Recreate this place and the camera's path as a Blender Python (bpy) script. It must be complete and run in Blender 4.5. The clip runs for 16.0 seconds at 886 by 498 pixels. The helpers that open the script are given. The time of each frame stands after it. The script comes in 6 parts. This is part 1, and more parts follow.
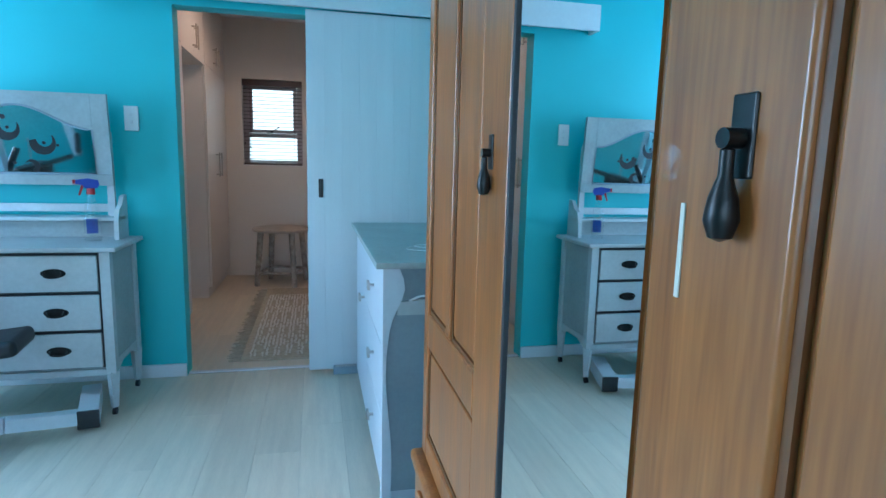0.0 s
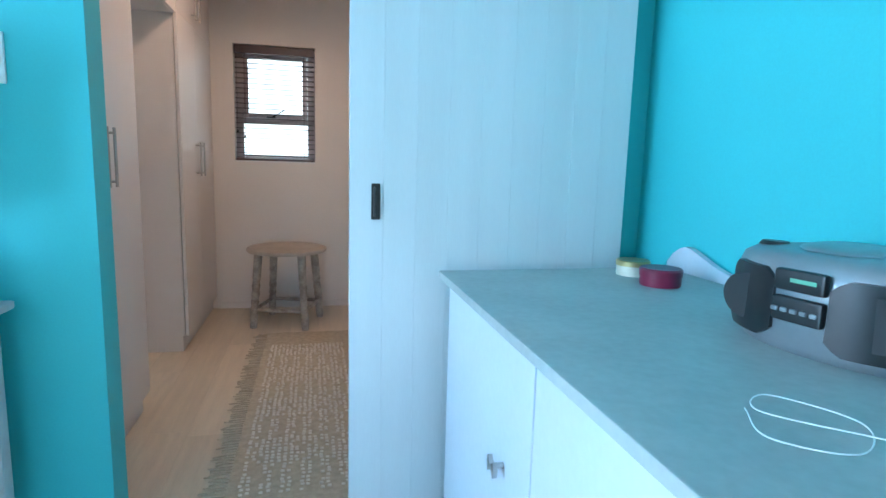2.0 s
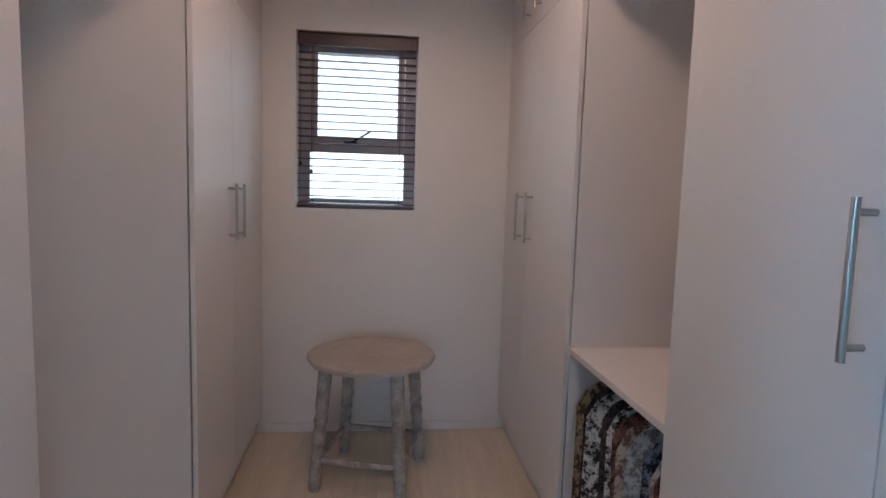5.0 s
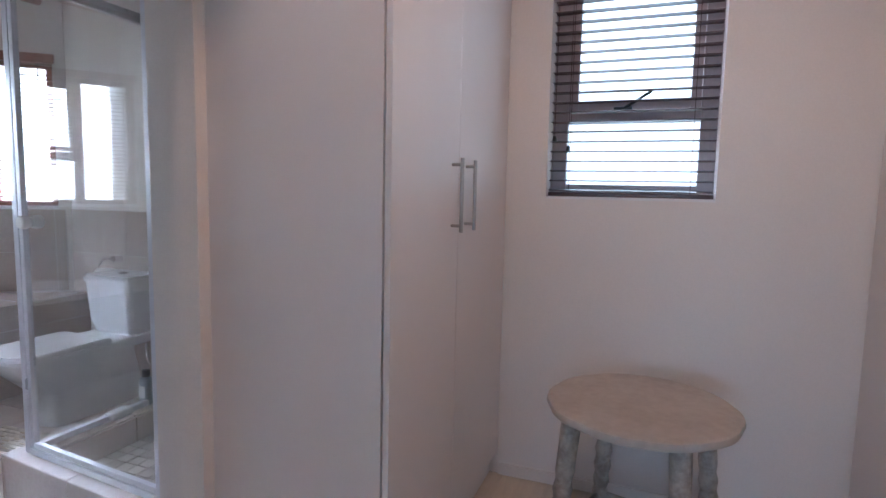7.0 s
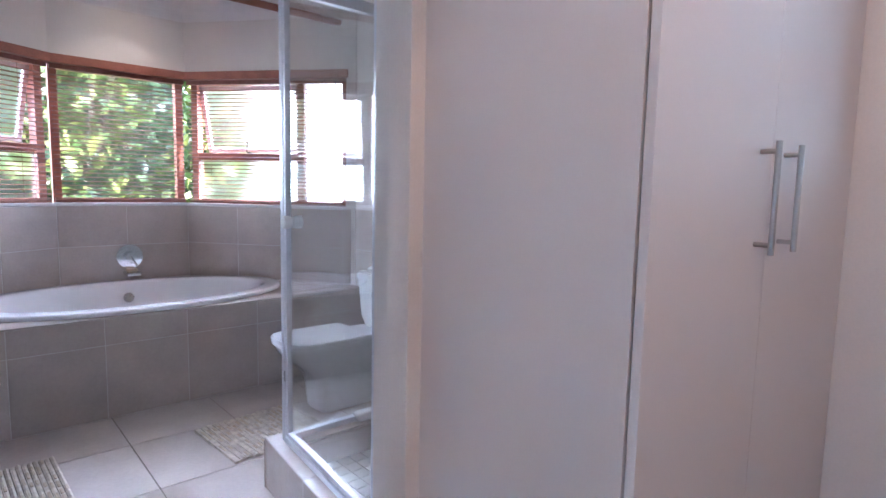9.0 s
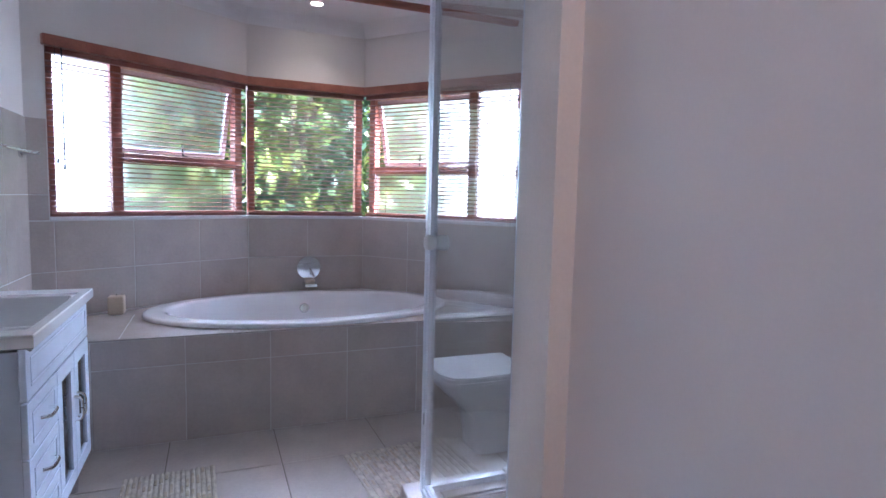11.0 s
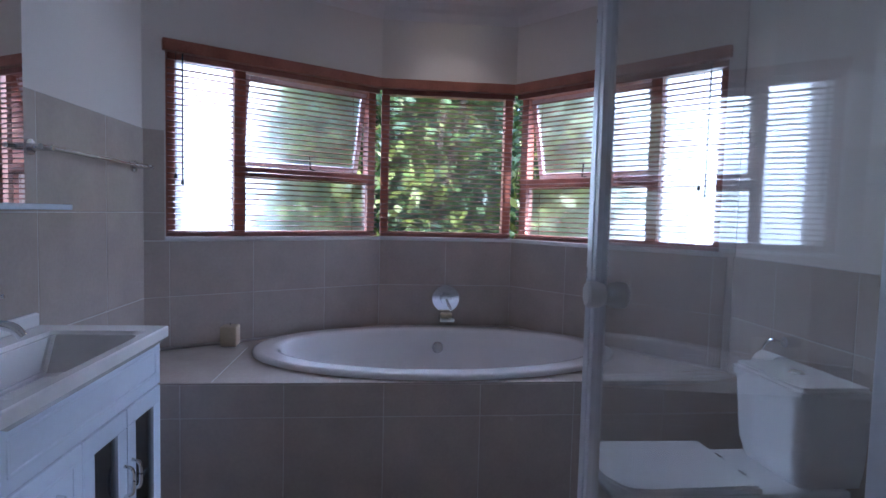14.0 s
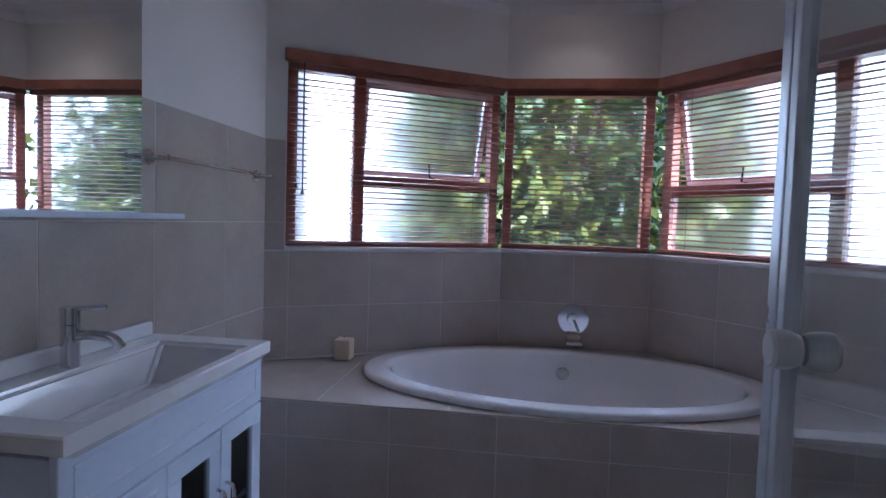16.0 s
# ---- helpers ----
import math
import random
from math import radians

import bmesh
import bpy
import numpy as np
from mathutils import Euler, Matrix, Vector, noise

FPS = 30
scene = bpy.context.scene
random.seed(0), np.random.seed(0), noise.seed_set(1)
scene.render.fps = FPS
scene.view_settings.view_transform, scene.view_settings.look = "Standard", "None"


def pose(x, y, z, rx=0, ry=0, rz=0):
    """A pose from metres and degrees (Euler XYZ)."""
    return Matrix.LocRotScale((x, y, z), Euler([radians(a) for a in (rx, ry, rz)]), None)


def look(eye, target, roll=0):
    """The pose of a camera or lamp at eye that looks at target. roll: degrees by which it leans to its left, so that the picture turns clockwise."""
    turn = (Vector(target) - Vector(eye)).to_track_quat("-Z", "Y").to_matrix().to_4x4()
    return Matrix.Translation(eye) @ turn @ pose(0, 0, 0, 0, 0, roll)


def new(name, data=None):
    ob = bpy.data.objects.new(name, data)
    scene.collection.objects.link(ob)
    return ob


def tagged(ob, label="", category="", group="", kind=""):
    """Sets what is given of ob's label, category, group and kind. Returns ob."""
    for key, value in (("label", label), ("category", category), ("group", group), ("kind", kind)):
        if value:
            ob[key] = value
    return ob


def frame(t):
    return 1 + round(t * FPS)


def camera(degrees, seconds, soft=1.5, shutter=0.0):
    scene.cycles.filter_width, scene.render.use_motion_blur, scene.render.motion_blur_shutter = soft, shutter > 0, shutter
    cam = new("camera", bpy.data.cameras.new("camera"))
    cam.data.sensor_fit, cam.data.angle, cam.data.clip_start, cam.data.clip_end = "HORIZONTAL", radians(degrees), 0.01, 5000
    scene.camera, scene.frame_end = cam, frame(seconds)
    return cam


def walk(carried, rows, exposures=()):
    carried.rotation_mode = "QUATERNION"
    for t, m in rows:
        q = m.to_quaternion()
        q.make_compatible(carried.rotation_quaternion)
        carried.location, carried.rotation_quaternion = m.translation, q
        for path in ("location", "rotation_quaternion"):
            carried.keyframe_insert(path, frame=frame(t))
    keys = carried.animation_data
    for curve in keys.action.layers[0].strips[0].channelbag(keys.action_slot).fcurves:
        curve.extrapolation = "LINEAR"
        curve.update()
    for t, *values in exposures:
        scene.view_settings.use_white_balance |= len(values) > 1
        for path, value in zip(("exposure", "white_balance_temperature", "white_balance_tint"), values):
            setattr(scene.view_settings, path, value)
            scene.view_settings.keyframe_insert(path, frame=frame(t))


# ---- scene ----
cam = camera(76.5, 16.0)
PATH = [
    (0, (-0.252, 0.714, 1.239), (0.187, 2.643, 0.947), 1.4),
    (0.5, (-0.272, 1.093, 1.213), (0.172, 3.021, 0.92), 1.6),
    (1, (-0.294, 1.518, 1.207), (0.155, 3.445, 0.913), 1.6),
    (1.5, (-0.342, 1.957, 1.207), (0.107, 3.883, 0.913), 1.6),
    (2, (-0.399, 2.355, 1.206), (0.046, 4.282, 0.913), 1.6),
    (2.5, (-0.493, 2.715, 1.246), (-0.073, 4.649, 0.952), 1.5),
    (3, (-0.573, 3.01, 1.326), (-0.175, 4.953, 1.044), 1.4),
    (3.2, (-0.584, 3.105, 1.343), (-0.19, 5.049, 1.07), 1.3),
    (5.3, (-0.587, 4.287, 1.290), (-0.437, 6.271, 1.092), 1.9),
    (5.5, (-0.587, 4.373, 1.279), (-0.511, 6.361, 1.072), 1.8),
    (6, (-0.605, 4.580, 1.245), (-0.716, 6.567, 1.044), 1.7),
    (6.5, (-0.606, 4.740, 1.234), (-1.005, 6.690, 1.034), 1.5),
    (7, (-0.590, 4.847, 1.214), (-1.292, 6.709, 1.010), 1.2),
    (7.5, (-0.608, 4.947, 1.206), (-1.559, 6.693, 0.986), 1.0),
    (8, (-0.664, 5.041, 1.21), (-1.804, 6.669, 0.987), 1.0),
    (8.5, (-0.705, 5.149, 1.216), (-2.046, 6.616, 0.993), 1.0),
    (9, (-0.739, 5.244, 1.208), (-2.232, 6.557, 0.996), 1.2),
    (9.5, (-0.772, 5.335, 1.198), (-2.395, 6.485, 0.993), 1.3),
    (9.7, (-0.783, 5.357, 1.2), (-2.448, 6.446, 0.996), 1.3),
    (12, (-1.233, 5.659, 1.22), (-3.15, 6.21, 1.069), 1.5),
    (12.5, (-1.328, 5.693, 1.221), (-3.269, 6.153, 1.079), 1.5),
    (13.5, (-1.581, 5.764, 1.22), (-3.552, 6.076, 1.087), 1.5),
    (14.5, (-1.78, 5.818, 1.206), (-3.775, 5.893, 1.087), 1.5),
    (15, (-1.849, 5.831, 1.212), (-3.845, 5.78, 1.09), 1.6),
    (16, (-1.942, 5.849, 1.218), (-3.922, 5.586, 1.116), 1.8),
]
EXPOSURES = [(0.0, 2.35, 5850, 10), (0.8, 2.4, 5850, 10), (1.5, 3.15, 6050, 11), (3.0, 2.95, 6450, 14), (5.5, 2.8, 5800, 17), (7.0, 3.15, 5550, 19), (9.0, 3.55, 5300, 21), (9.7, 3.45, 5300, 21), (12.0, 2.92, 4950, 21), (14.0, 2.12, 5000, 22), (16.0, 1.92, 5000, 22)]
walk(cam, [(t, look(eye, target, roll)) for t, eye, target, roll in PATH], EXPOSURES)

# ---- light ----
CEIL_Z = 2.70
world = bpy.data.worlds.new("World")
scene.world = world
world.use_nodes = True
sky = world.node_tree.nodes.new("ShaderNodeTexSky")
sky.sky_type, sky.sun_disc = "NISHITA", False
sky.sun_elevation, sky.sun_rotation = radians(48), radians(35)
bg = world.node_tree.nodes["Background"]
bg.inputs["Strength"].default_value = 0.15
world.node_tree.links.new(sky.outputs["Color"], bg.inputs["Color"])


def lamp(name, kind, m, energy, color, **kw):
    data = bpy.data.lights.new(name, kind)
    data.energy, data.color = energy, color
    for k, v in kw.items():
        if k == "size":
            data.shape, data.size, data.size_y = "RECTANGLE", v[0], v[1]
        elif k == "radius":
            data.shadow_soft_size = v
        elif k == "angle":
            data.angle = v
        elif k == "spot":
            data.spot_size, data.spot_blend = v, 0.5
    ob = new(name, data)
    ob.matrix_world = m
    return ob


lamp("sun", "SUN", look((0, 16, 14), (-7, 6, 1)), 3.0, (1, 0.94, 0.85), angle=radians(0.6))
# daylight in the two bedroom windows behind the walker
lamp("window_light", "AREA", look((-1.2, -1.96, 1.45), (-1.2, 2, 1.35)), 5, (0.33, 0.64, 1.0), size=(2.2, 1.3))
lamp("side_window_light", "AREA", look((-3.36, 2.55, 1.45), (0, 2.75, 1.35)), 19, (0.33, 0.64, 1.0), size=(1.7, 1.3))
# recessed warm ceiling lamp of the dressing room
lamp("dressing_light", "SPOT", look((-0.55, 5.55, CEIL_Z - 0.012), (-0.55, 5.55, 0)), 8.6, (1.0, 0.67, 0.46), radius=0.18, spot=radians(165))
# added unseen lamps boost skylight through the bay's side faces and the small window
lamp("bay_fill_lamp", "AREA", look((-6.5, 4.2, 3.1), (-4.7, 5.25, 1.45)), 54, (0.80, 0.90, 1.0), size=(1.6, 0.9))
lamp("bay_fill_lamp", "AREA", look((-5.85, 8.55, 3.1), (-4.6, 6.95, 1.45)), 54, (0.80, 0.90, 1.0), size=(1.6, 0.9))
lamp("small_window_fill_lamp", "AREA", look((-0.7, 8.1, 2.9), (-0.7, 7.15, 1.6)), 1.5, (0.70, 0.86, 1.0), size=(0.9, 0.5))


# ---- materials ----
def mat(name, color, rough=0.5, metal=0.0, var=0.12, scale=3.0, fine=60.0, bump=0.05, stretch=(1, 1, 1), dark=None, piece=0.0, coat=0.0, contrast=(0.3, 0.7)):
    """Colour varied at two scales, with fine relief. piece: variation from object to object."""
    m = bpy.data.materials.new(name)
    m.use_nodes = True
    nt = m.node_tree
    N, L = nt.nodes.new, nt.links.new
    b = nt.nodes["Principled BSDF"]
    b.inputs["Metallic"].default_value = metal
    b.inputs["Coat Weight"].default_value = coat
    co = N("ShaderNodeTexCoord")
    mp = N("ShaderNodeMapping")
    mp.inputs["Scale"].default_value = stretch
    L(co.outputs["Object"], mp.inputs["Vector"])
    info = N("ShaderNodeObjectInfo")
    add = N("ShaderNodeVectorMath")
    add.operation = "MULTIPLY_ADD"
    add.inputs[1].default_value = (17.0, 31.0, 11.0)
    L(info.outputs["Random"], add.inputs[0])
    L(mp.outputs["Vector"], add.inputs[2])
    n1, n2 = N("ShaderNodeTexNoise"), N("ShaderNodeTexNoise")
    n1.inputs["Scale"].default_value, n1.inputs["Detail"].default_value = scale, 4
    n2.inputs["Scale"].default_value, n2.inputs["Detail"].default_value = fine, 3
    for n in (n1, n2):
        L(add.outputs["Vector"], n.inputs["Vector"])
    mix = N("ShaderNodeMath")
    mix.operation = "MULTIPLY_ADD"
    mix.inputs[1].default_value = 0.35
    L(n2.outputs["Fac"], mix.inputs[0])
    sc = N("ShaderNodeMath")
    sc.operation, sc.inputs[1].default_value = "MULTIPLY", 0.65
    L(n1.outputs["Fac"], sc.inputs[0])
    L(sc.outputs[0], mix.inputs[2])
    ramp = N("ShaderNodeValToRGB")
    d = dark or [c * (1 - var) ** 2 for c in color]
    ramp.color_ramp.elements[0].color = (*d, 1)
    ramp.color_ramp.elements[1].color = (*[min(1, c * (1 + var * 0.3)) for c in color], 1)
    ramp.color_ramp.elements[0].position, ramp.color_ramp.elements[1].position = contrast
    L(mix.outputs[0], ramp.inputs["Fac"])
    out = ramp.outputs["Color"]
    if piece:
        hsv = N("ShaderNodeHueSaturation")
        mr = N("ShaderNodeMapRange")
        mr.inputs["To Min"].default_value, mr.inputs["To Max"].default_value = 1 - piece, 1 + piece * 0.6
        L(info.outputs["Random"], mr.inputs["Value"])
        L(mr.outputs["Result"], hsv.inputs["Value"])
        L(out, hsv.inputs["Color"])
        out = hsv.outputs["Color"]
    L(out, b.inputs["Base Color"])
    rr = N("ShaderNodeMapRange")
    rr.inputs["To Min"].default_value, rr.inputs["To Max"].default_value = rough - min(0.08, rough * 0.35), min(1, rough + min(0.08, rough * 0.35))
    L(n1.outputs["Fac"], rr.inputs["Value"])
    L(rr.outputs["Result"], b.inputs["Roughness"])
    if bump:
        bp = N("ShaderNodeBump")
        bp.inputs["Strength"].default_value, bp.inputs["Distance"].default_value = bump, 0.01
        L(mix.outputs[0], bp.inputs["Height"])
        L(bp.outputs["Normal"], b.inputs["Normal"])
    return m


def glass(name, color=(1, 1, 1), rough=0.0):
    m = bpy.data.materials.new(name)
    m.use_nodes = True
    nt = m.node_tree
    N, L = nt.nodes.new, nt.links.new
    nt.nodes.remove(nt.nodes["Principled BSDF"])
    tr, gl, mx, lw = N("ShaderNodeBsdfTransparent"), N("ShaderNodeBsdfGlossy"), N("ShaderNodeMixShader"), N("ShaderNodeLayerWeight")
    tr.inputs["Color"].default_value = (*color, 1)
    gl.inputs["Roughness"].default_value = rough
    pw, ma = N("ShaderNodeMath"), N("ShaderNodeMath")
    pw.operation, pw.inputs[1].default_value = "POWER", 4.0
    ma.operation, ma.inputs[1].default_value, ma.inputs[2].default_value = "MULTIPLY_ADD", 0.80, 0.07
    lw.inputs["Blend"].default_value = 0.5
    L(lw.outputs["Facing"], pw.inputs[0])
    L(pw.outputs[0], ma.inputs[0])
    L(ma.outputs[0], mx.inputs[0])
    L(tr.outputs[0], mx.inputs[1])
    L(gl.outputs[0], mx.inputs[2])
    L(mx.outputs[0], nt.nodes["Material Output"].inputs["Surface"])
    return m


def frosted(name, rough):
    """Obscure glass: lets the light through, scattered."""
    m = bpy.data.materials.new(name)
    m.use_nodes = True
    nt = m.node_tree
    N, L = nt.nodes.new, nt.links.new
    b = nt.nodes["Principled BSDF"]
    b.inputs["Transmission Weight"].default_value, b.inputs["Roughness"].default_value, b.inputs["IOR"].default_value = 1.0, rough, 1.1
    b.inputs["Base Color"].default_value = (0.97, 1.0, 0.98, 1)
    return m


def glow(name, color, strength):
    m = bpy.data.materials.new(name)
    m.use_nodes = True
    b = m.node_tree.nodes["Principled BSDF"]
    b.inputs["Base Color"].default_value = (*color, 1)
    b.inputs["Emission Color"].default_value = (*color, 1)
    b.inputs["Emission Strength"].default_value = strength
    return m


TURQ = mat("turquoise_paint", (0.05, 0.54, 0.56), 0.55, var=0.06, scale=1.3, fine=180, bump=0.04)
WHITEW = mat("white_wall_paint", (0.74, 0.70, 0.66), 0.6, var=0.05, scale=1.5, fine=160, bump=0.05)
CEIL = mat("ceiling_paint", (0.78, 0.76, 0.74), 0.7, var=0.04, scale=1.2, fine=120, bump=0.03)
MELA = mat("white_melamine", (0.74, 0.71, 0.70), 0.5, var=0.03, scale=1.5, fine=220, bump=0.015)
DOORP = mat("white_door_paint", (0.68, 0.70, 0.70), 0.4, var=0.05, scale=2, fine=90, bump=0.06, stretch=(6, 6, 0.4))
BASEB = mat("white_gloss_paint", (0.75, 0.76, 0.76), 0.35, var=0.05)
LAMI = mat("pale_laminate", (0.70, 0.60, 0.47), 0.33, var=0.09, scale=4, fine=40, bump=0.02, stretch=(8, 0.7, 1), piece=0.10)
GREYP = mat("grey_green_chalk_paint", (0.40, 0.45, 0.44), 0.5, var=0.14, scale=5, fine=50, bump=0.08)
LTGREY = mat("pale_grey_chalk_paint", (0.55, 0.58, 0.58), 0.45, var=0.10, scale=5, fine=50, bump=0.06)
CHESTW = mat("white_chest_paint", (0.62, 0.66, 0.71), 0.35, var=0.05, scale=4, fine=60, bump=0.03)
CHESTG = mat("grey_chest_paint", (0.30, 0.36, 0.40), 0.45, var=0.10, scale=4, fine=60, bump=0.05)
WOOD = mat("varnished_oregon_pine", (0.42, 0.145, 0.034), 0.33, var=0.3, scale=3, fine=24, bump=0.06, stretch=(7, 7, 0.45), dark=(0.20, 0.058, 0.014), coat=0.25)
WOODD = mat("dark_varnished_moulding", (0.20, 0.075, 0.025), 0.35, var=0.25, scale=4, fine=30, bump=0.06, stretch=(6, 6, 0.6), coat=0.2)
MAHOG = mat("mahogany_window_timber", (0.36, 0.135, 0.085), 0.42, var=0.25, scale=3, fine=40, bump=0.05, stretch=(3, 3, 3))
SLAT = mat("red_brown_blind_slat", (0.26, 0.105, 0.075), 0.4, var=0.2, scale=5, fine=30, bump=0.03, stretch=(3, 3, 3))
SLATD = mat("dark_brown_blind_slat", (0.075, 0.035, 0.035), 0.35, var=0.2, scale=5, fine=30, bump=0.02)
STEEL = mat("brushed_steel", (0.50, 0.48, 0.46), 0.32, 1.0, var=0.08, scale=10, fine=120, bump=0.02)
CHROME = mat("chrome", (0.72, 0.73, 0.75), 0.08, 1.0, var=0.03, bump=0.0)
ALU = mat("satin_aluminium", (0.66, 0.69, 0.74), 0.3, 0.35, var=0.04, scale=6, fine=100, bump=0.01)
BLACKM = mat("aged_black_metal", (0.035, 0.034, 0.033), 0.35, 0.7, var=0.3, scale=20, fine=90, bump=0.1)
# near-black for dark parts, and for shade painted into gaps and the vanity
DARK = mat("dark_parts_and_painted_shade", (0.02, 0.02, 0.022), 0.6, var=0.1)
MIRROR = mat("mirror_silver", (0.86, 0.9, 0.9), 0.012, 1.0, var=0.01, bump=0.0)
MIRROLD = mat("old_mirror_silver", (0.74, 0.80, 0.82), 0.06, 1.0, var=0.12, scale=6, bump=0.01)
GLASS = glass("clear_glass", (0.985, 0.995, 0.992))
GLASSD = glass("cabinet_glass", (0.55, 0.6, 0.62))
FROST = frosted("obscure_glass", 0.32)
GARDEN = frosted("lightly_rippled_glass", 0.2)
TILE = mat("taupe_wall_tile", (0.52, 0.455, 0.405), 0.2, var=0.08, scale=6, fine=70, bump=0.012, piece=0.05)
GROUT = mat("pale_grout", (0.62, 0.60, 0.57), 0.8, var=0.1, scale=20, fine=200, bump=0.08)
FTILE = mat("beige_floor_tile", (0.62, 0.56, 0.51), 0.22, var=0.08, scale=5, fine=70, bump=0.012, piece=0.05)
FGROUT = mat("dark_floor_grout", (0.24, 0.21, 0.19), 0.85, var=0.1, scale=20, fine=200, bump=0.08)
MOSAIC = mat("cream_mosaic", (0.56, 0.53, 0.47), 0.35, var=0.1, scale=10, fine=80, bump=0.02, piece=0.12)
CERAM = mat("white_glazed_ceramic", (0.82, 0.82, 0.83), 0.08, var=0.02, bump=0.0, coat=0.5)
ACRYL = mat("white_acrylic", (0.83, 0.83, 0.84), 0.12, var=0.02, bump=0.0, coat=0.4)
VANW = mat("white_vanity_lacquer", (0.69, 0.77, 0.89), 0.22, var=0.03, scale=4, bump=0.005)
RUG = mat("woven_jute_rug", (0.58, 0.50, 0.38), 0.95, var=0.18, scale=30, fine=260, bump=0.6)
RUGW = mat("cream_rug_yarn", (0.82, 0.77, 0.69), 0.95, var=0.15, scale=30, fine=300, bump=0.5)
MATW = mat("cream_cotton_mat", (0.68, 0.62, 0.52), 0.95, var=0.25, scale=30, fine=250, bump=0.6)
# chipped leg paint, its base darkened for the shade below the seat
LEGW = mat("worn_shade_darkened_leg_paint", (0.44, 0.40, 0.35), 0.6, var=0.25, scale=14, fine=60, bump=0.15, dark=(0.24, 0.21, 0.18), contrast=(0.38, 0.6))
DISTR = mat("worn_white_paint_on_wood", (0.50, 0.45, 0.40), 0.6, var=0.2, scale=8, fine=40, bump=0.12, dark=(0.38, 0.33, 0.28))
SILVP = mat("silver_plastic", (0.30, 0.325, 0.34), 0.3, 0.5, var=0.06, bump=0.01)
BLKP = mat("black_plastic", (0.018, 0.018, 0.02), 0.35, var=0.2, scale=20, bump=0.02)
VINYL = mat("black_vinyl", (0.016, 0.017, 0.022), 0.45, var=0.3, scale=12, fine=120, bump=0.1)
GYMW = mat("white_powder_coat", (0.72, 0.75, 0.78), 0.3, var=0.05, bump=0.02)
WAX = mat("cream_wax", (0.70, 0.58, 0.42), 0.5, var=0.1, bump=0.03)
REDP = mat("dark_red_tin", (0.22, 0.015, 0.05), 0.3, var=0.1)
CREAMP = mat("cream_tin", (0.70, 0.66, 0.55), 0.35, var=0.1)
WHITEPL = mat("white_plastic", (0.78, 0.79, 0.78), 0.35, var=0.03, bump=0.01)
REDPL = mat("red_plastic", (0.55, 0.02, 0.03), 0.3, var=0.05)
BLUEPL = mat("blue_plastic", (0.02, 0.07, 0.42), 0.3, var=0.05)
LEAF1 = mat("leaf_green", (0.085, 0.145, 0.022), 0.5, var=0.4, scale=2, fine=20, bump=0.0, piece=0.2)
LEAF2 = mat("yellow_green_leaf", (0.20, 0.225, 0.03), 0.5, var=0.4, scale=2, fine=20, bump=0.0)
LEAF3 = mat("dark_green_leaf", (0.045, 0.085, 0.025), 0.5, var=0.4, scale=2, fine=20, bump=0.0)
BARK = mat("bark", (0.13, 0.09, 0.06), 0.9, var=0.3, scale=10, fine=60, bump=0.5)
GRASS = mat("garden_ground", (0.10, 0.12, 0.05), 0.95, var=0.4, scale=0.6, fine=12, bump=0.4)
PLASTER = mat("shield_wall_plaster", (0.70, 0.66, 0.60), 0.8, var=0.1, scale=1.0, fine=40, bump=0.1)


# ---- mesh helpers ----
def obj(name, bm, material, parent=None, smooth=None):
    me = bpy.data.meshes.new(name)
    bmesh.ops.recalc_face_normals(bm, faces=bm.faces)
    bm.to_mesh(me)
    bm.free()
    for m in material if isinstance(material, (list, tuple)) else [material]:
        me.materials.append(m)
    if smooth:
        me.polygons.foreach_set("use_smooth", [True] * len(me.polygons))
        me.set_sharp_from_angle(angle=radians(smooth))
    ob = new(name, me)
    if smooth:
        wn = ob.modifiers.new("flat_faces", "WEIGHTED_NORMAL")
        wn.keep_sharp, wn.weight = True, 80
    if parent:
        ob.parent = parent
    return ob


def part(name, bm, material, parent, label="", smooth=40):
    return tagged(obj(name, bm, material, parent, smooth), label)


def thing(name, label, category, group="", at=None):
    return_ob = new(name)
    if at is not None:
        return_ob.matrix_world = at
    return tagged(return_ob, label, category, group)


def box(x0, x1, y0, y1, z0, z1, bev=0.0, bm=None, seg=2):
    b = bm or bmesh.new()
    x0, x1, y0, y1, z0, z1 = min(x0, x1), max(x0, x1), min(y0, y1), max(y0, y1), min(z0, z1), max(z0, z1)
    t = bmesh.new()
    bmesh.ops.create_cube(t, size=1, matrix=Matrix.Translation(((x0 + x1) / 2, (y0 + y1) / 2, (z0 + z1) / 2)) @ Matrix.Diagonal((x1 - x0, y1 - y0, z1 - z0, 1)))
    if bev:
        bmesh.ops.bevel(t, geom=t.edges[:], offset=min(bev, 0.45 * min(x1 - x0, y1 - y0, z1 - z0)), segments=seg, affect="EDGES", profile=0.5)
    merge(b, t)
    return b


def merge(b, t, m=None):
    if m is not None:
        bmesh.ops.transform(t, matrix=m, verts=t.verts)
    vs = {v: b.verts.new(v.co) for v in t.verts}
    for f in t.faces:
        try:
            b.faces.new([vs[v] for v in f.verts])
        except ValueError:
            pass
    t.free()


def cyl(p, q, r0, r1=None, n=14, bm=None):
    b = bm or bmesh.new()
    p, q = Vector(p), Vector(q)
    d = q - p
    t = bmesh.new()
    bmesh.ops.create_cone(t, cap_ends=True, segments=n, radius1=r0, radius2=r0 if r1 is None else r1, depth=d.length)
    merge(b, t, Matrix.Translation((p + q) / 2) @ d.to_track_quat("Z", "Y").to_matrix().to_4x4())
    return b


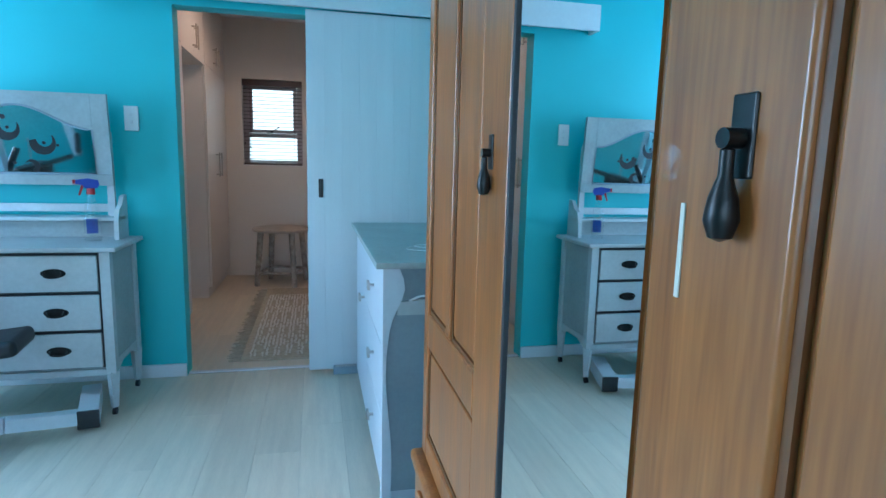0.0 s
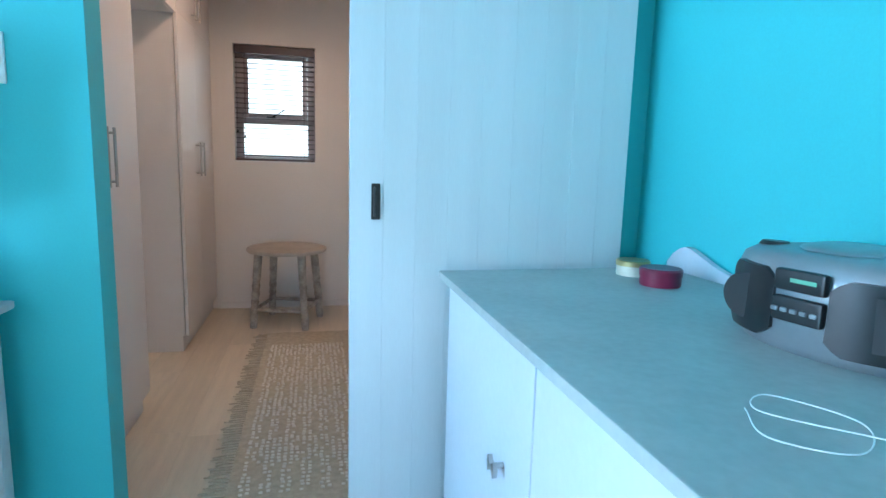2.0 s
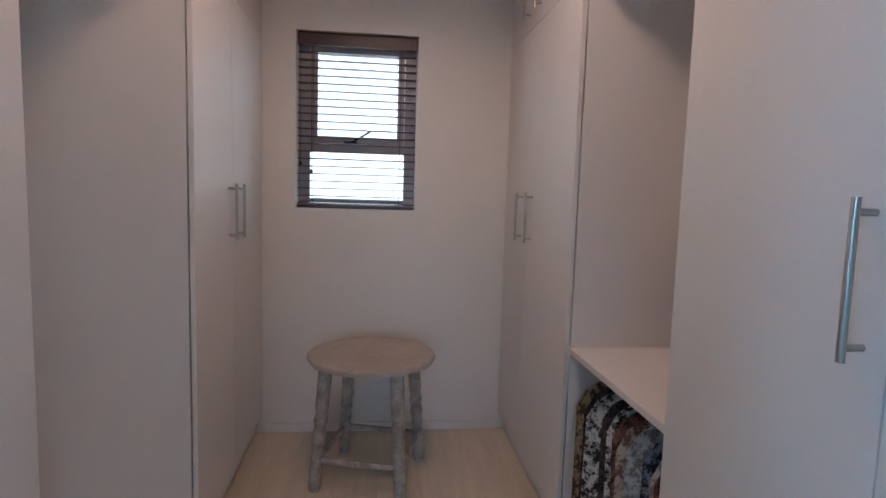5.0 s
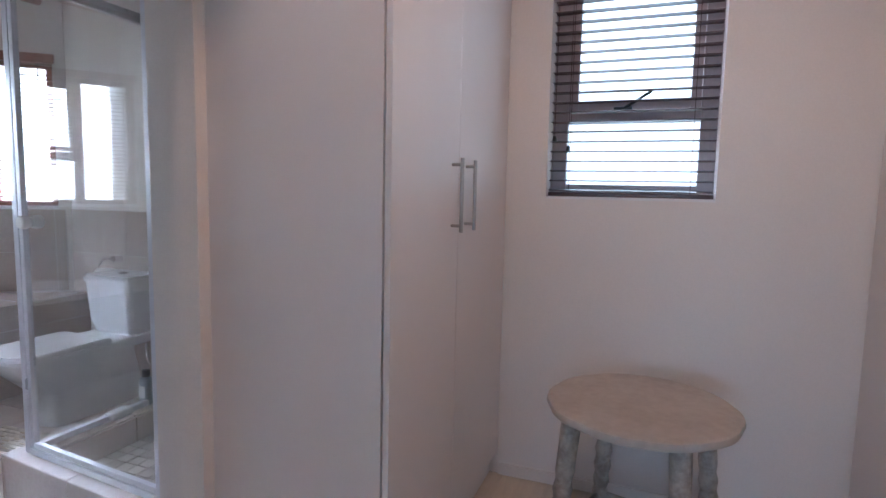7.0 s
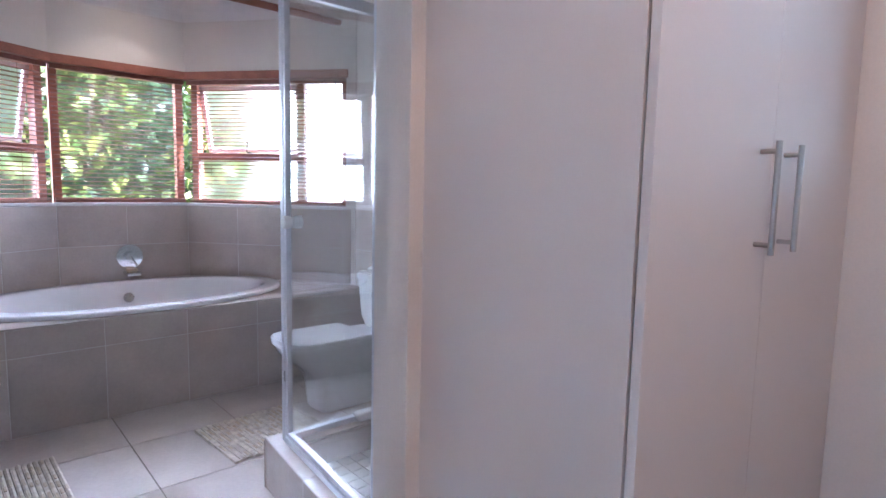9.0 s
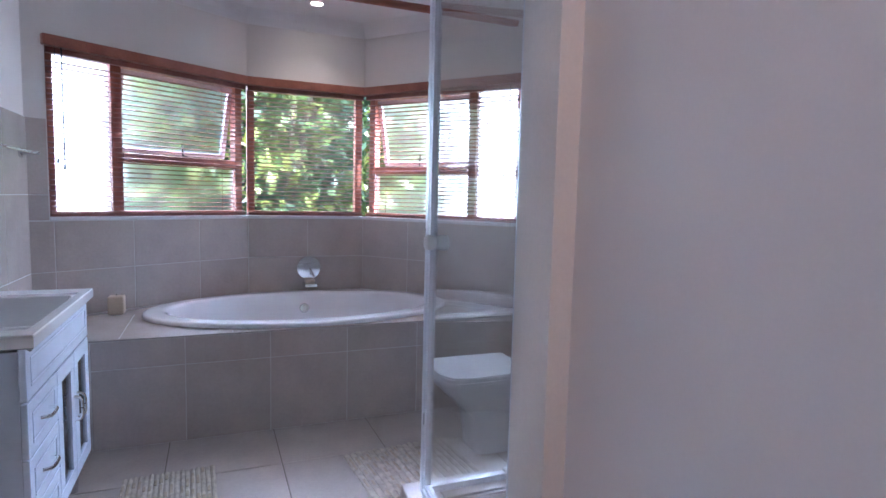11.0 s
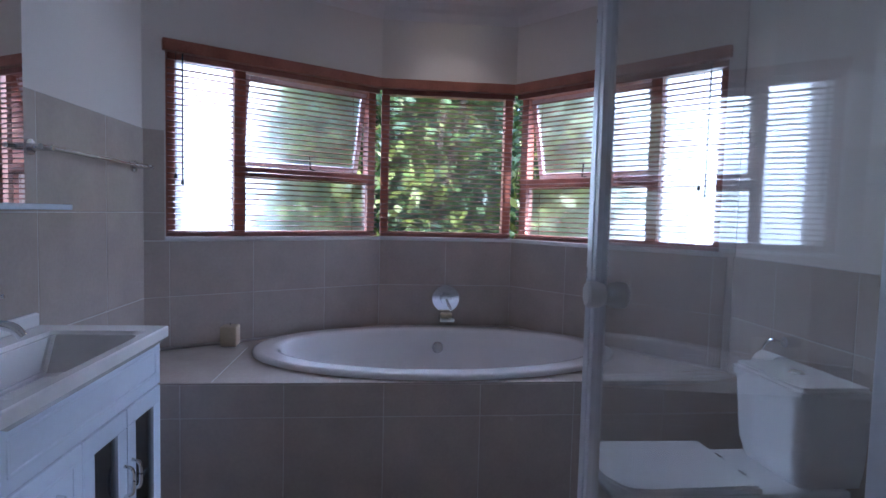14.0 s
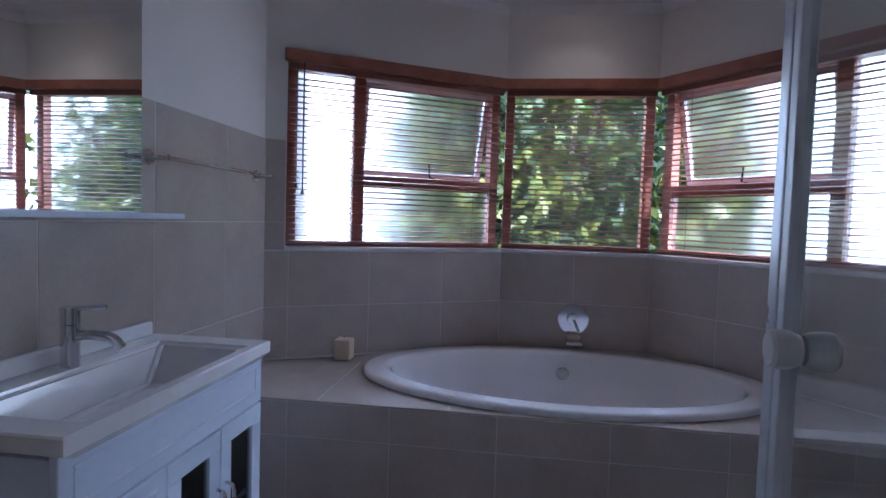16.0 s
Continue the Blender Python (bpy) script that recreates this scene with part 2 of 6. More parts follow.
def lathe(profile, at=(0, 0, 0), n=32, bm=None, sx=1.0, sy=1.0):
    """A turned body from (radius, height) pairs."""
    b = bm or bmesh.new()
    rings = []
    for r, z in profile:
        if r < 1e-5:
            rings.append([b.verts.new((at[0], at[1], at[2] + z))])
        else:
            rings.append([b.verts.new((at[0] + sx * r * math.cos(2 * math.pi * i / n), at[1] + sy * r * math.sin(2 * math.pi * i / n), at[2] + z)) for i in range(n)])
    for a, c in zip(rings, rings[1:]):
        for i in range(n):
            j = (i + 1) % n
            if len(a) == 1 and len(c) > 1:
                b.faces.new((a[0], c[i], c[j]))
            elif len(c) == 1 and len(a) > 1:
                b.faces.new((a[i], a[j], c[0]))
            elif len(a) > 1:
                b.faces.new((a[i], a[j], c[j], c[i]))
    return b


def prism(outline, axis, a, c, bm=None):
    """An outline of 2D points pushed from a to c along an axis: x gives (y, z) points, y gives (x, z), z gives (x, y)."""
    b = bm or bmesh.new()
    put = {"x": lambda u, v, w: (w, u, v), "y": lambda u, v, w: (u, w, v), "z": lambda u, v, w: (u, v, w)}[axis]
    lo = [b.verts.new(put(u, v, a)) for u, v in outline]
    hi = [b.verts.new(put(u, v, c)) for u, v in outline]
    n = len(outline)
    b.faces.new(lo)
    b.faces.new(hi[::-1])
    for i in range(n):
        b.faces.new((lo[i], lo[(i + 1) % n], hi[(i + 1) % n], hi[i]))
    return b


def tube(points, r, n=8, bm=None):
    """A round bar along a line of points."""
    b = bm or bmesh.new()
    pts = [Vector(p) for p in points]
    rings = []
    for i, p in enumerate(pts):
        d = (pts[min(i + 1, len(pts) - 1)] - pts[max(i - 1, 0)]).normalized()
        q = d.to_track_quat("Z", "Y")
        rings.append([b.verts.new(p + q @ Vector((r * math.cos(2 * math.pi * k / n), r * math.sin(2 * math.pi * k / n), 0))) for k in range(n)])
    for a, c in zip(rings, rings[1:]):
        for k in range(n):
            b.faces.new((a[k], a[(k + 1) % n], c[(k + 1) % n], c[k]))
    b.faces.new(rings[0][::-1])
    b.faces.new(rings[-1])
    return b


def curve_pts(pts, n=8):
    """A smooth line through the points."""
    P = [Vector(p) for p in pts]
    P = [P[0] * 2 - P[1]] + P + [P[-1] * 2 - P[-2]]
    out = []
    for i in range(1, len(P) - 2):
        for k in range(n):
            t = k / n
            out.append(0.5 * (2 * P[i] + (P[i + 1] - P[i - 1]) * t + (2 * P[i - 1] - 5 * P[i] + 4 * P[i + 1] - P[i + 2]) * t * t + (3 * P[i] - P[i - 1] - 3 * P[i + 1] + P[i + 2]) * t ** 3))
    out.append(P[-2])
    return out


def structure(name, bm, material, label, category, parent=None):
    return tagged(obj(name, bm, material, parent), label, category, kind="structure")


def seg_pose(a, c):
    """The pose whose x runs from a to c on the floor plan and whose y points to the line's left."""
    d = Vector((c[0] - a[0], c[1] - a[1]))
    return Matrix.Translation((a[0], a[1], 0)) @ Matrix.Rotation(math.atan2(d.y, d.x), 4, "Z"), d.length


# ---- plan ----
BATH_Z = 2.43
BED = (-3.4, 0.685, -2.0, 4.08)
DOOR_L, DOOR_R, DOOR_TOP = -0.987, -0.05, 2.05
WALL_T = 0.12
DRESS_Y = 7.125
S_Y, N_Y = 4.66, 7.37
BAY = [(-4.455, S_Y), (-5.09, 5.755), (-5.09, 6.565), (-4.10, 7.345)]
SILL, HEAD = 1.055, 1.975
PART_X0, PART_X1 = -1.80, -1.72

# bedroom shell
x0, x1, y0, y1 = BED
structure("floor", box(x0 - 0.2, 1.0, y0 - 0.2, DRESS_Y + 0.2, -0.12, -0.008), FGROUT, "subfloor beneath pale laminate boards", "floor")
b = box(x0 - 0.15, DOOR_L, y1, y1 + WALL_T, 0, CEIL_Z)
box(DOOR_R, x1 + 0.15, y1, y1 + WALL_T, 0, CEIL_Z, bm=b)
box(DOOR_L, DOOR_R, y1, y1 + WALL_T, DOOR_TOP, CEIL_Z, bm=b)
structure("wall_north", b, TURQ, "turquoise painted bedroom wall with a doorway", "wall")
structure("wall_east", box(x1, x1 + 0.15, y0, y1, 0, CEIL_Z), TURQ, "turquoise painted bedroom side wall", "wall")
b = box(x0 - 0.15, x0, y0, 1.7, 0, CEIL_Z)
box(x0 - 0.15, x0, 3.4, y1, 0, CEIL_Z, bm=b)
box(x0 - 0.15, x0, 1.7, 3.4, 0, 0.8, bm=b)
box(x0 - 0.15, x0, 1.7, 3.4, 2.1, CEIL_Z, bm=b)
structure("wall_west", b, TURQ, "turquoise painted bedroom wall with a window", "wall")
b = box(x0 - 0.15, -2.3, y0 - 0.15, y0, 0, CEIL_Z)
box(-0.1, x1 + 0.15, y0 - 0.15, y0, 0, CEIL_Z, bm=b)
box(-2.3, -0.1, y0 - 0.15, y0, 0, 0.8, bm=b)
box(-2.3, -0.1, y0 - 0.15, y0, 2.1, CEIL_Z, bm=b)
structure("wall_south", b, TURQ, "turquoise painted bedroom wall behind the walker", "wall")
structure("ceiling", box(x0 - 0.15, x1 + 0.15, y0 - 0.15, y1 + WALL_T, CEIL_Z, CEIL_Z + 0.1), CEIL, "plain white painted bedroom ceiling", "ceiling")

# dressing room shell
b = box(-1.01, -0.39, DRESS_Y, DRESS_Y + 0.2, 0, 1.2)
box(-1.9, -1.01, DRESS_Y, DRESS_Y + 0.2, 0, CEIL_Z, bm=b)
box(-0.39, 0.9, DRESS_Y, DRESS_Y + 0.2, 0, CEIL_Z, bm=b)
box(-1.01, -0.39, DRESS_Y, DRESS_Y + 0.2, 2.10, CEIL_Z, bm=b)
structure("wall_window", b, WHITEW, "off-white plastered dressing room wall with a window", "wall")
structure("wall_right", box(0.70, 0.85, y1 + WALL_T, DRESS_Y, 0, CEIL_Z), WHITEW, "off-white wall behind the built-in cupboards", "wall")
structure("ceiling_dressing", box(PART_X1, 0.9, y1 + WALL_T, DRESS_Y + 0.2, CEIL_Z, CEIL_Z + 0.1), CEIL, "white painted dressing room ceiling", "ceiling")
structure("lining", box(DOOR_L - 0.2, DOOR_R + 0.8, y1 + WALL_T, y1 + WALL_T + 0.006, DOOR_TOP, CEIL_Z), WHITEW, "white painted back of the doorway wall", "wall")

# partition between dressing room and bathroom, with a full-height opening
b = box(PART_X0, PART_X1, 6.005, N_Y + 0.15, 0, CEIL_Z)
box(PART_X0, PART_X1, 4.2, 5.275, 0, CEIL_Z, bm=b)
box(PART_X0, PART_X1, 5.275, 6.005, 2.08, CEIL_Z, bm=b)
structure("wall_partition", b, WHITEW, "white plastered partition with a bathroom opening", "wall")

# bathroom shell
structure("wall_nib", box(-1.984, PART_X0, 6.095, 6.155, 0, BATH_Z), WHITEW, "white plastered nib carrying the shower door", "wall")
structure("floor_bathroom", box(-5.6, PART_X1, 4.4, N_Y + 0.2, -0.12, -0.006), FGROUT, "grouted bed of the bathroom floor tiles", "floor")
structure("wall_bath_south", box(-5.0, PART_X0, S_Y - 0.15, S_Y, 0, BATH_Z + 0.3), WHITEW, "white painted bathroom wall tiled below", "wall")
structure("wall_bath_north", box(-4.25, PART_X0, N_Y, N_Y + 0.15, 0, BATH_Z + 0.3), WHITEW, "white painted bathroom wall tiled below", "wall")
structure("ceiling_bathroom", prism([(PART_X0, S_Y - 0.1), (PART_X0, N_Y + 0.1), (-4.05, N_Y + 0.1), (-5.22, 6.63), (-5.22, 5.70), (-4.5, S_Y - 0.1)], "z", BATH_Z, BATH_Z + 0.1), CEIL, "white painted bathroom ceiling", "ceiling")
for i in range(3):
    m, L_ = seg_pose(BAY[i + 1], BAY[i])
    b = box(-0.03, L_ + 0.03, -0.16, 0, 0, SILL)
    box(-0.03, L_ + 0.03, -0.16, 0, HEAD, BATH_Z + 0.1, bm=b)
    if i == 0:
        box(L_ - 0.10, L_ + 0.03, -0.16, 0, SILL, HEAD, bm=b)
    if i == 2:
        box(-0.03, 0.04, -0.16, 0, SILL, HEAD, bm=b)
    bmesh.ops.transform(b, matrix=m, verts=b.verts)
    structure("wall_bay_%d" % (i + 1), b, WHITEW, "white painted bay wall under and over the window", "wall")
    # coving where the wall meets the ceiling
    prof = [(0, 0), (0, -0.085)] + [(0.085 - 0.075 * math.cos(a) - 0.0, -0.085 + 0.075 * math.sin(a)) for a in [k * math.pi / 10 for k in range(1, 5)]] + [(0.085, 0)]
    c = prism([(u, BATH_Z + v) for u, v in prof], "x", -0.04, L_ + 0.04)
    bmesh.ops.transform(c, matrix=m, verts=c.verts)
    structure("cornice", c, CEIL, "moulded white plaster cornice", "trim")
for yy, s in ((S_Y, 1), (N_Y, -1)):
    prof = [(0, 0), (0, -0.085)] + [(0.085 - 0.075 * math.cos(a), -0.085 + 0.075 * math.sin(a)) for a in [k * math.pi / 10 for k in range(1, 5)]] + [(0.085, 0)]
    structure("cornice", prism([(yy + s * u, BATH_Z + v) for u, v in prof], "x", -4.42 if s > 0 else -4.08, PART_X0), CEIL, "moulded white plaster cornice", "trim")

# baseboards
structure("baseboard", box(x0, DOOR_L - 0.002, y1 - 0.016, y1, 0, 0.075, 0.004), BASEB, "white painted skirting board", "baseboard")
structure("baseboard", box(DOOR_R, x1, y1 - 0.016, y1, 0, 0.075, 0.004), BASEB, "white painted skirting board", "baseboard")
structure("baseboard", box(x1 - 0.016, x1, y0, y1 - 0.016, 0, 0.075, 0.004), BASEB, "white painted skirting board", "baseboard")
structure("baseboard", box(-1.17, 0.09, DRESS_Y - 0.014, DRESS_Y, 0, 0.05, 0.004), WHITEW, "low off-white skirting under the window wall", "baseboard")
structure("threshold", box(DOOR_L, DOOR_R, y1 + 0.02, y1 + 0.055, 0, 0.008, 0.003), ALU, "aluminium threshold strip between floors", "trim")


# ---- bedroom things ----
def sliding_door():
    d = tagged(new("door_1"), "white painted tongue-and-groove sliding door, pushed open", "door", kind="structure")
    L0, L1, yb, yf = -0.30, 0.575, 4.035, 3.998
    n = 9
    w = (L1 - L0) / n
    for i in range(n):
        part("board", box(L0 + i * w + 0.0001, L0 + (i + 1) * w - 0.0001, yf, yb, 0.022, 2.06, 0.0007, seg=1), DOORP, d, smooth=0)
    h = box(-0.238, -0.212, yf - 0.006, yf, 1.045, 1.15, 0.003)
    part("door_handle", h, BLACKM, d, "black recessed pull handle")
    part("grip", box(-0.232, -0.226, yf - 0.014, yf - 0.005, 1.055, 1.14, 0.002), BLKP, d)


sliding_door()
p = thing("door_pelmet", "white painted timber pelmet over the sliding door track", "pelmet")
part("board", box(-1.36, 0.66, 3.965, 3.985, 2.065, 2.215, 0.003), BASEB, p)
part("top", box(-1.36, 0.66, 3.985, 4.079, 2.195, 2.215, 0.002), BASEB, p)
part("end", box(-1.36, -1.34, 3.985, 4.079, 2.065, 2.195, 0.002), BASEB, p)
g = thing("door_guide", "grey painted wooden floor guide under the sliding door", "door guide")
part("block", box(-0.16, 0.02, 3.955, 4.05, 0.0, 0.045, 0.004), CHESTG, g)
part("plate", box(-0.15, 0.01, 3.965, 3.99, 0.045, 0.049, 0.001), STEEL, g)

s = thing("light_switch", "white plastic light switch plate on turquoise wall", "switch")
part("plate", box(-1.245, -1.175, y1 - 0.011, y1, 1.385, 1.515, 0.004), WHITEPL, s)
for zz in (1.43, 1.47):
    part("rocker", box(-1.217, -1.203, y1 - 0.016, y1 - 0.010, zz - 0.010, zz + 0.010, 0.002), BASEB, s)


def wardrobe():
    w = thing("wardrobe", "varnished pine wardrobe with a mirrored middle door", "wardrobe")
    X, xb = 0.03, 0.63
    ya, yz = 0.50, 2.165
    body = box(X + 0.03, xb, ya + 0.01, yz - 0.01, 0.45, 2.02, 0.004)
    part("carcass", body, WOOD, w)
    part("plinth", box(X - 0.015, xb, ya - 0.012, yz + 0.012, 0.0, 0.415, 0.008), WOOD, w)
    part("plinth_moulding", box(X - 0.028, xb, ya - 0.025, yz + 0.022, 0.415, 0.45, 0.012, seg=4), WOOD, w)
    part("base_drawer", box(X - 0.027, X - 0.015, ya + 0.08, yz - 0.08, 0.10, 0.38, 0.004), WOOD, w)
    part("cornice", box(X - 0.05, xb, ya - 0.05, yz + 0.05, 2.02, 2.09, 0.02, seg=4), WOOD, w)

    def panel_door(d0, d1, label, wide_low):
        """A framed door; its wide stile, with the handle, lies at the low-y or the high-y side."""
        dr = part("door", box(X + 0.012, X + 0.03, d0 + 0.02, d1 - 0.02, 0.465, 2.0), WOOD, w, label)
        a0, a1 = (d0 + 0.15, d1 - 0.05) if wide_low else (d0 + 0.05, d1 - 0.15)
        mid = (a0 + a1) / 2
        for name, u0, u1, z0, z1 in (("stile", a1, d1, 0.46, 2.01), ("stile", d0, a0, 0.46, 2.01), ("rail", a0, a1, 1.92, 2.01), ("rail", a0, a1, 0.77, 0.86),
                                     ("rail", a0, a1, 0.46, 0.52), ("mullion", mid - 0.02, mid + 0.02, 0.86, 1.92)):
            part(name, box(X - 0.001, X + 0.0285, u0, u1, z0, z1, 0.006, seg=3), WOOD, dr)
        for u0, u1, z0, z1 in ((mid + 0.02, a1, 0.86, 1.92), (a0, mid - 0.02, 0.86, 1.92), (a0, a1, 0.52, 0.77)):
            bb = bmesh.new()
            for a, c, e, f in ((u0, u0 + 0.008, z0, z1), (u1 - 0.008, u1, z0, z1), (u0 + 0.008, u1 - 0.008, z0, z0 + 0.008), (u0 + 0.008, u1 - 0.008, z1 - 0.008, z1)):
                box(X + 0.006, X + 0.013, a, c, e, f, bm=bb)
            part("moulding", bb, WOODD, dr)
            part("raised_panel", box(X + 0.005, X + 0.013, u0 + 0.016, u1 - 0.016, z0 + 0.016, z1 - 0.016, 0.006, seg=3), WOOD, dr)
        hy = d0 + 0.082 if wide_low else d1 - 0.10
        h = part("handle", box(X - 0.004, X, hy - 0.011, hy + 0.011, 1.235, 1.292, 0.002), BLACKM, dr, "aged metal drop handle and plate")
        part("drop", lathe([(0, 0), (0.008, 0.003), (0.012, 0.015), (0.010, 0.03), (0.005, 0.045), (0.005, 0.062), (0, 0.066)], (X - 0.013, hy, 1.192), 14), BLACKM, h)
        part("pivot", cyl((X - 0.018, hy, 1.262), (X, hy, 1.262), 0.007), BLACKM, h)

    panel_door(1.525, 2.155, "panelled pine door with drop handle", True)
    panel_door(0.51, 1.145, "panelled pine door with drop handle", False)
    md = part("mirror_door", box(X + 0.008, X + 0.03, 1.15, 1.52, 0.465, 2.0, 0.003), WOOD, w, "mirror-fronted wardrobe door")
    part("mirror", box(X + 0.002, X + 0.008, 1.155, 1.510, 0.47, 1.99), MIRROR, md)
    part("edge_strip", box(X - 0.003, X + 0.010, 1.510, 1.52, 0.465, 2.0, 0.003), DARK, md)
    part("lock_strike", box(X - 0.0025, X - 0.0012, 1.099, 1.104, 1.14, 1.215), CREAMP, w, "small pale lock strike plate")


wardrobe()


def chest():
    c = thing("chest_of_drawers", "white painted chest of drawers with grey top", "chest of drawers")
    X0, X1, Y0, Y1, T = -0.03, 0.655, 2.60, 3.86, 0.915
    part("top", box(X0 - 0.03, X1 + 0.02, Y0 - 0.045, Y1 + 0.012, T - 0.022, T, 0.004), GREYP, c, "grey-green painted top")
    part("body", box(X0 + 0.016, X1, Y0 + 0.02, Y1, 0.05, T - 0.022), CHESTG, c, "grey painted carcass")
    part("plinth", box(X0 + 0.04, X1, Y0 + 0.03, Y1 - 0.02, 0.0, 0.05), CHESTW, c)
    seam = 3.22
    zs = [0.07, 0.335, 0.60, T - 0.026]

    def knob(y, z, parent):
        k = part("knob", cyl((X0 - 0.022, y, z), (X0, y, z), 0.006), STEEL, parent, "small bow-shaped metal knob")
        bb = bmesh.new()
        for sgn in (-1, 1):
            prism([(y, z), (y + sgn * 0.017, z + 0.017), (y + sgn * 0.021, z), (y + sgn * 0.017, z - 0.017)], "x", X0 - 0.028, X0 - 0.018, bm=bb)
        part("bow", bb, STEEL, k)

    for i in range(3):
        d = part("drawer_front", box(X0, X0 + 0.015, Y0 + 0.05, seam - 0.003, zs[i] + 0.002, zs[i + 1] - 0.002, 0.003), CHESTW, c)
        knob((Y0 + seam) / 2 + 0.0, (zs[i] + zs[i + 1]) / 2 + 0.02, d)
    d = part("cupboard_door", box(X0, X0 + 0.015, seam + 0.003, Y1 - 0.004, zs[0] + 0.002, zs[3] - 0.002, 0.003), CHESTW, c)
    knob(seam + 0.14, 0.61, d)
    # shaped end post with a scrolled edge
    prof = [(X0, 0.0), (X0, T - 0.022), (X0 + 0.03, T - 0.024)]
    for k in range(25):
        z = T - 0.03 - k * (T - 0.04) / 24
        prof.append((X0 + 0.030 + 0.042 * math.exp(-((z - 0.815) / 0.085) ** 2) + 0.006 * math.sin(z * 9) - 0.012 * math.exp(-((z - 0.5) / 0.2) ** 2), z))
    part("end_post", prism(prof + [(X0 + 0.03, 0.0)], "y", Y0 - 0.0, Y0 + 0.047), CHESTW, c)
    part("back_post", prism([(X1 - (u - X0), v) for u, v in prof] + [(X1 - 0.03, 0.0)], "y", Y0, Y0 + 0.047), CHESTW, c)
    prof = [(X0 + 0.05, 0.72)] + [(X0 + 0.05 + k * (X1 - X0 - 0.1) / 30, 0.768 + 0.004 * math.sin(k * 0.3) ** 2) for k in range(31)] + [(X1 - 0.05, 0.72)]
    part("end_rail", prism(prof, "y", Y0 + 0.004, Y0 + 0.018), LTGREY, c)
    prof = [(Y0 - 0.03, T)]
    for k in range(49):
        u = k / 48
        prof.append((Y0 - 0.03 + u * (Y1 - Y0 + 0.03), T + (0.055 + 0.04 * math.cos(2 * math.pi * u * 2) * (0.5 + 0.5 * abs(2 * u - 1))) * min(1, max(0.05, (1 - u) * 14)) ** 0.5))
    part("upstand", prism(prof + [(Y1, T)], "x", X1, X1 + 0.018), CHESTW, c, "scalloped white upstand at the wall")


chest()


def dresser():
    d = thing("dressing_table", "grey painted dressing table with swivel mirror on castors", "dressing table")
    X0, X1, Y0, Y1, T = -2.13, -1.195, 3.575, 3.98, 0.83
    part("top", box(X0 - 0.035, X1 + 0.035, Y0 - 0.03, Y1 + 0.01, T - 0.022, T, 0.006, seg=3), LTGREY, d, "worn pale grey top")
    part("carcass", box(X0 + 0.02, X1 - 0.012, Y0 + 0.016, Y1, 0.235, T - 0.022, 0.002), GREYP, d)
    for xx in (X0, X1 - 0.045):
        for yy in (Y0, Y1 - 0.045):
            bb = bmesh.new()
            box(xx, xx + 0.045, yy, yy + 0.045, 0.21, T - 0.022, 0.003, bm=bb)
            cyl((xx + 0.0225, yy + 0.0225, 0.04), (xx + 0.0225, yy + 0.0225, 0.22), 0.018, 0.030, n=4, bm=bb)
            lg = part("leg", bb, LTGREY, d)
            cs = part("castor", cyl((xx + 0.014, yy + 0.02, 0.018), (xx + 0.031, yy + 0.02, 0.018), 0.018), BLKP, lg, "small black castor")
    part("apron", box(X0 + 0.045, X1 - 0.045, Y0 + 0.008, Y0 + 0.02, 0.205, 0.235, 0.002), LTGREY, d)
    part("side_apron", prism([(Y0 + 0.04, 0.20), (Y0 + 0.14, 0.245), (Y1 - 0.14, 0.245), (Y1 - 0.04, 0.20), (Y1 - 0.04, 0.27), (Y0 + 0.04, 0.27)], "x", X1 - 0.02, X1 - 0.008), LTGREY, d)
    zs = [0.245, 0.43, 0.615, T - 0.028]
    for i in range(3):
        # dark slab paints the shade in the slit around each drawer
        part("gap", box(X0 + 0.047, X1 - 0.047, Y0 + 0.010, Y0 + 0.017, zs[i] + 0.001, zs[i + 1] - 0.001), DARK, d)
        f = part("drawer_front", box(X0 + 0.055, X1 - 0.055, Y0 - 0.004, Y0 + 0.0105, zs[i] + 0.006, zs[i + 1] - 0.012, 0.003), LTGREY, d)
        for xx in (-1.43, -1.90):
            zc = (zs[i] + zs[i + 1]) / 2
            pl = part("handle", lathe([(0, 0), (0.02, 0), (0.022, 0.003), (0, 0.004)], (0, 0, 0), 20, sx=2.4), BLACKM, f, "ornate aged metal bail handle")
            pl.matrix_local = Matrix.Translation((xx, Y0 - 0.004, zc)) @ Matrix.Rotation(radians(90), 4, "X")
            part("bail", tube(curve_pts([(xx - 0.036, Y0 - 0.010, zc + 0.006), (xx - 0.03, Y0 - 0.022, zc - 0.012), (xx, Y0 - 0.024, zc - 0.017), (xx + 0.03, Y0 - 0.022, zc - 0.012), (xx + 0.036, Y0 - 0.010, zc + 0.006)]), 0.004), BLACKM, f)
    # low shelf box at the back and the mirror stand
    part("back_shelf", box(X0 + 0.03, X1 - 0.03, Y1 - 0.15, Y1 - 0.005, 0.925, 0.943, 0.004), LTGREY, d)
    part("back_board", box(X0 + 0.05, X1 - 0.05, Y1 - 0.02, Y1 - 0.006, T, 0.925), GREYP, d)
    for xx in (X0 + 0.03, X1 - 0.052):
        prof = [(Y1 - 0.16, T), (Y1 - 0.155, 0.93), (Y1 - 0.13, 0.985), (Y1 - 0.09, 1.0), (Y1 - 0.055, 1.045), (Y1 - 0.01, 1.05), (Y1 - 0.006, T)]
        part("bracket", prism(prof, "x", xx, xx + 0.022), LTGREY, d)
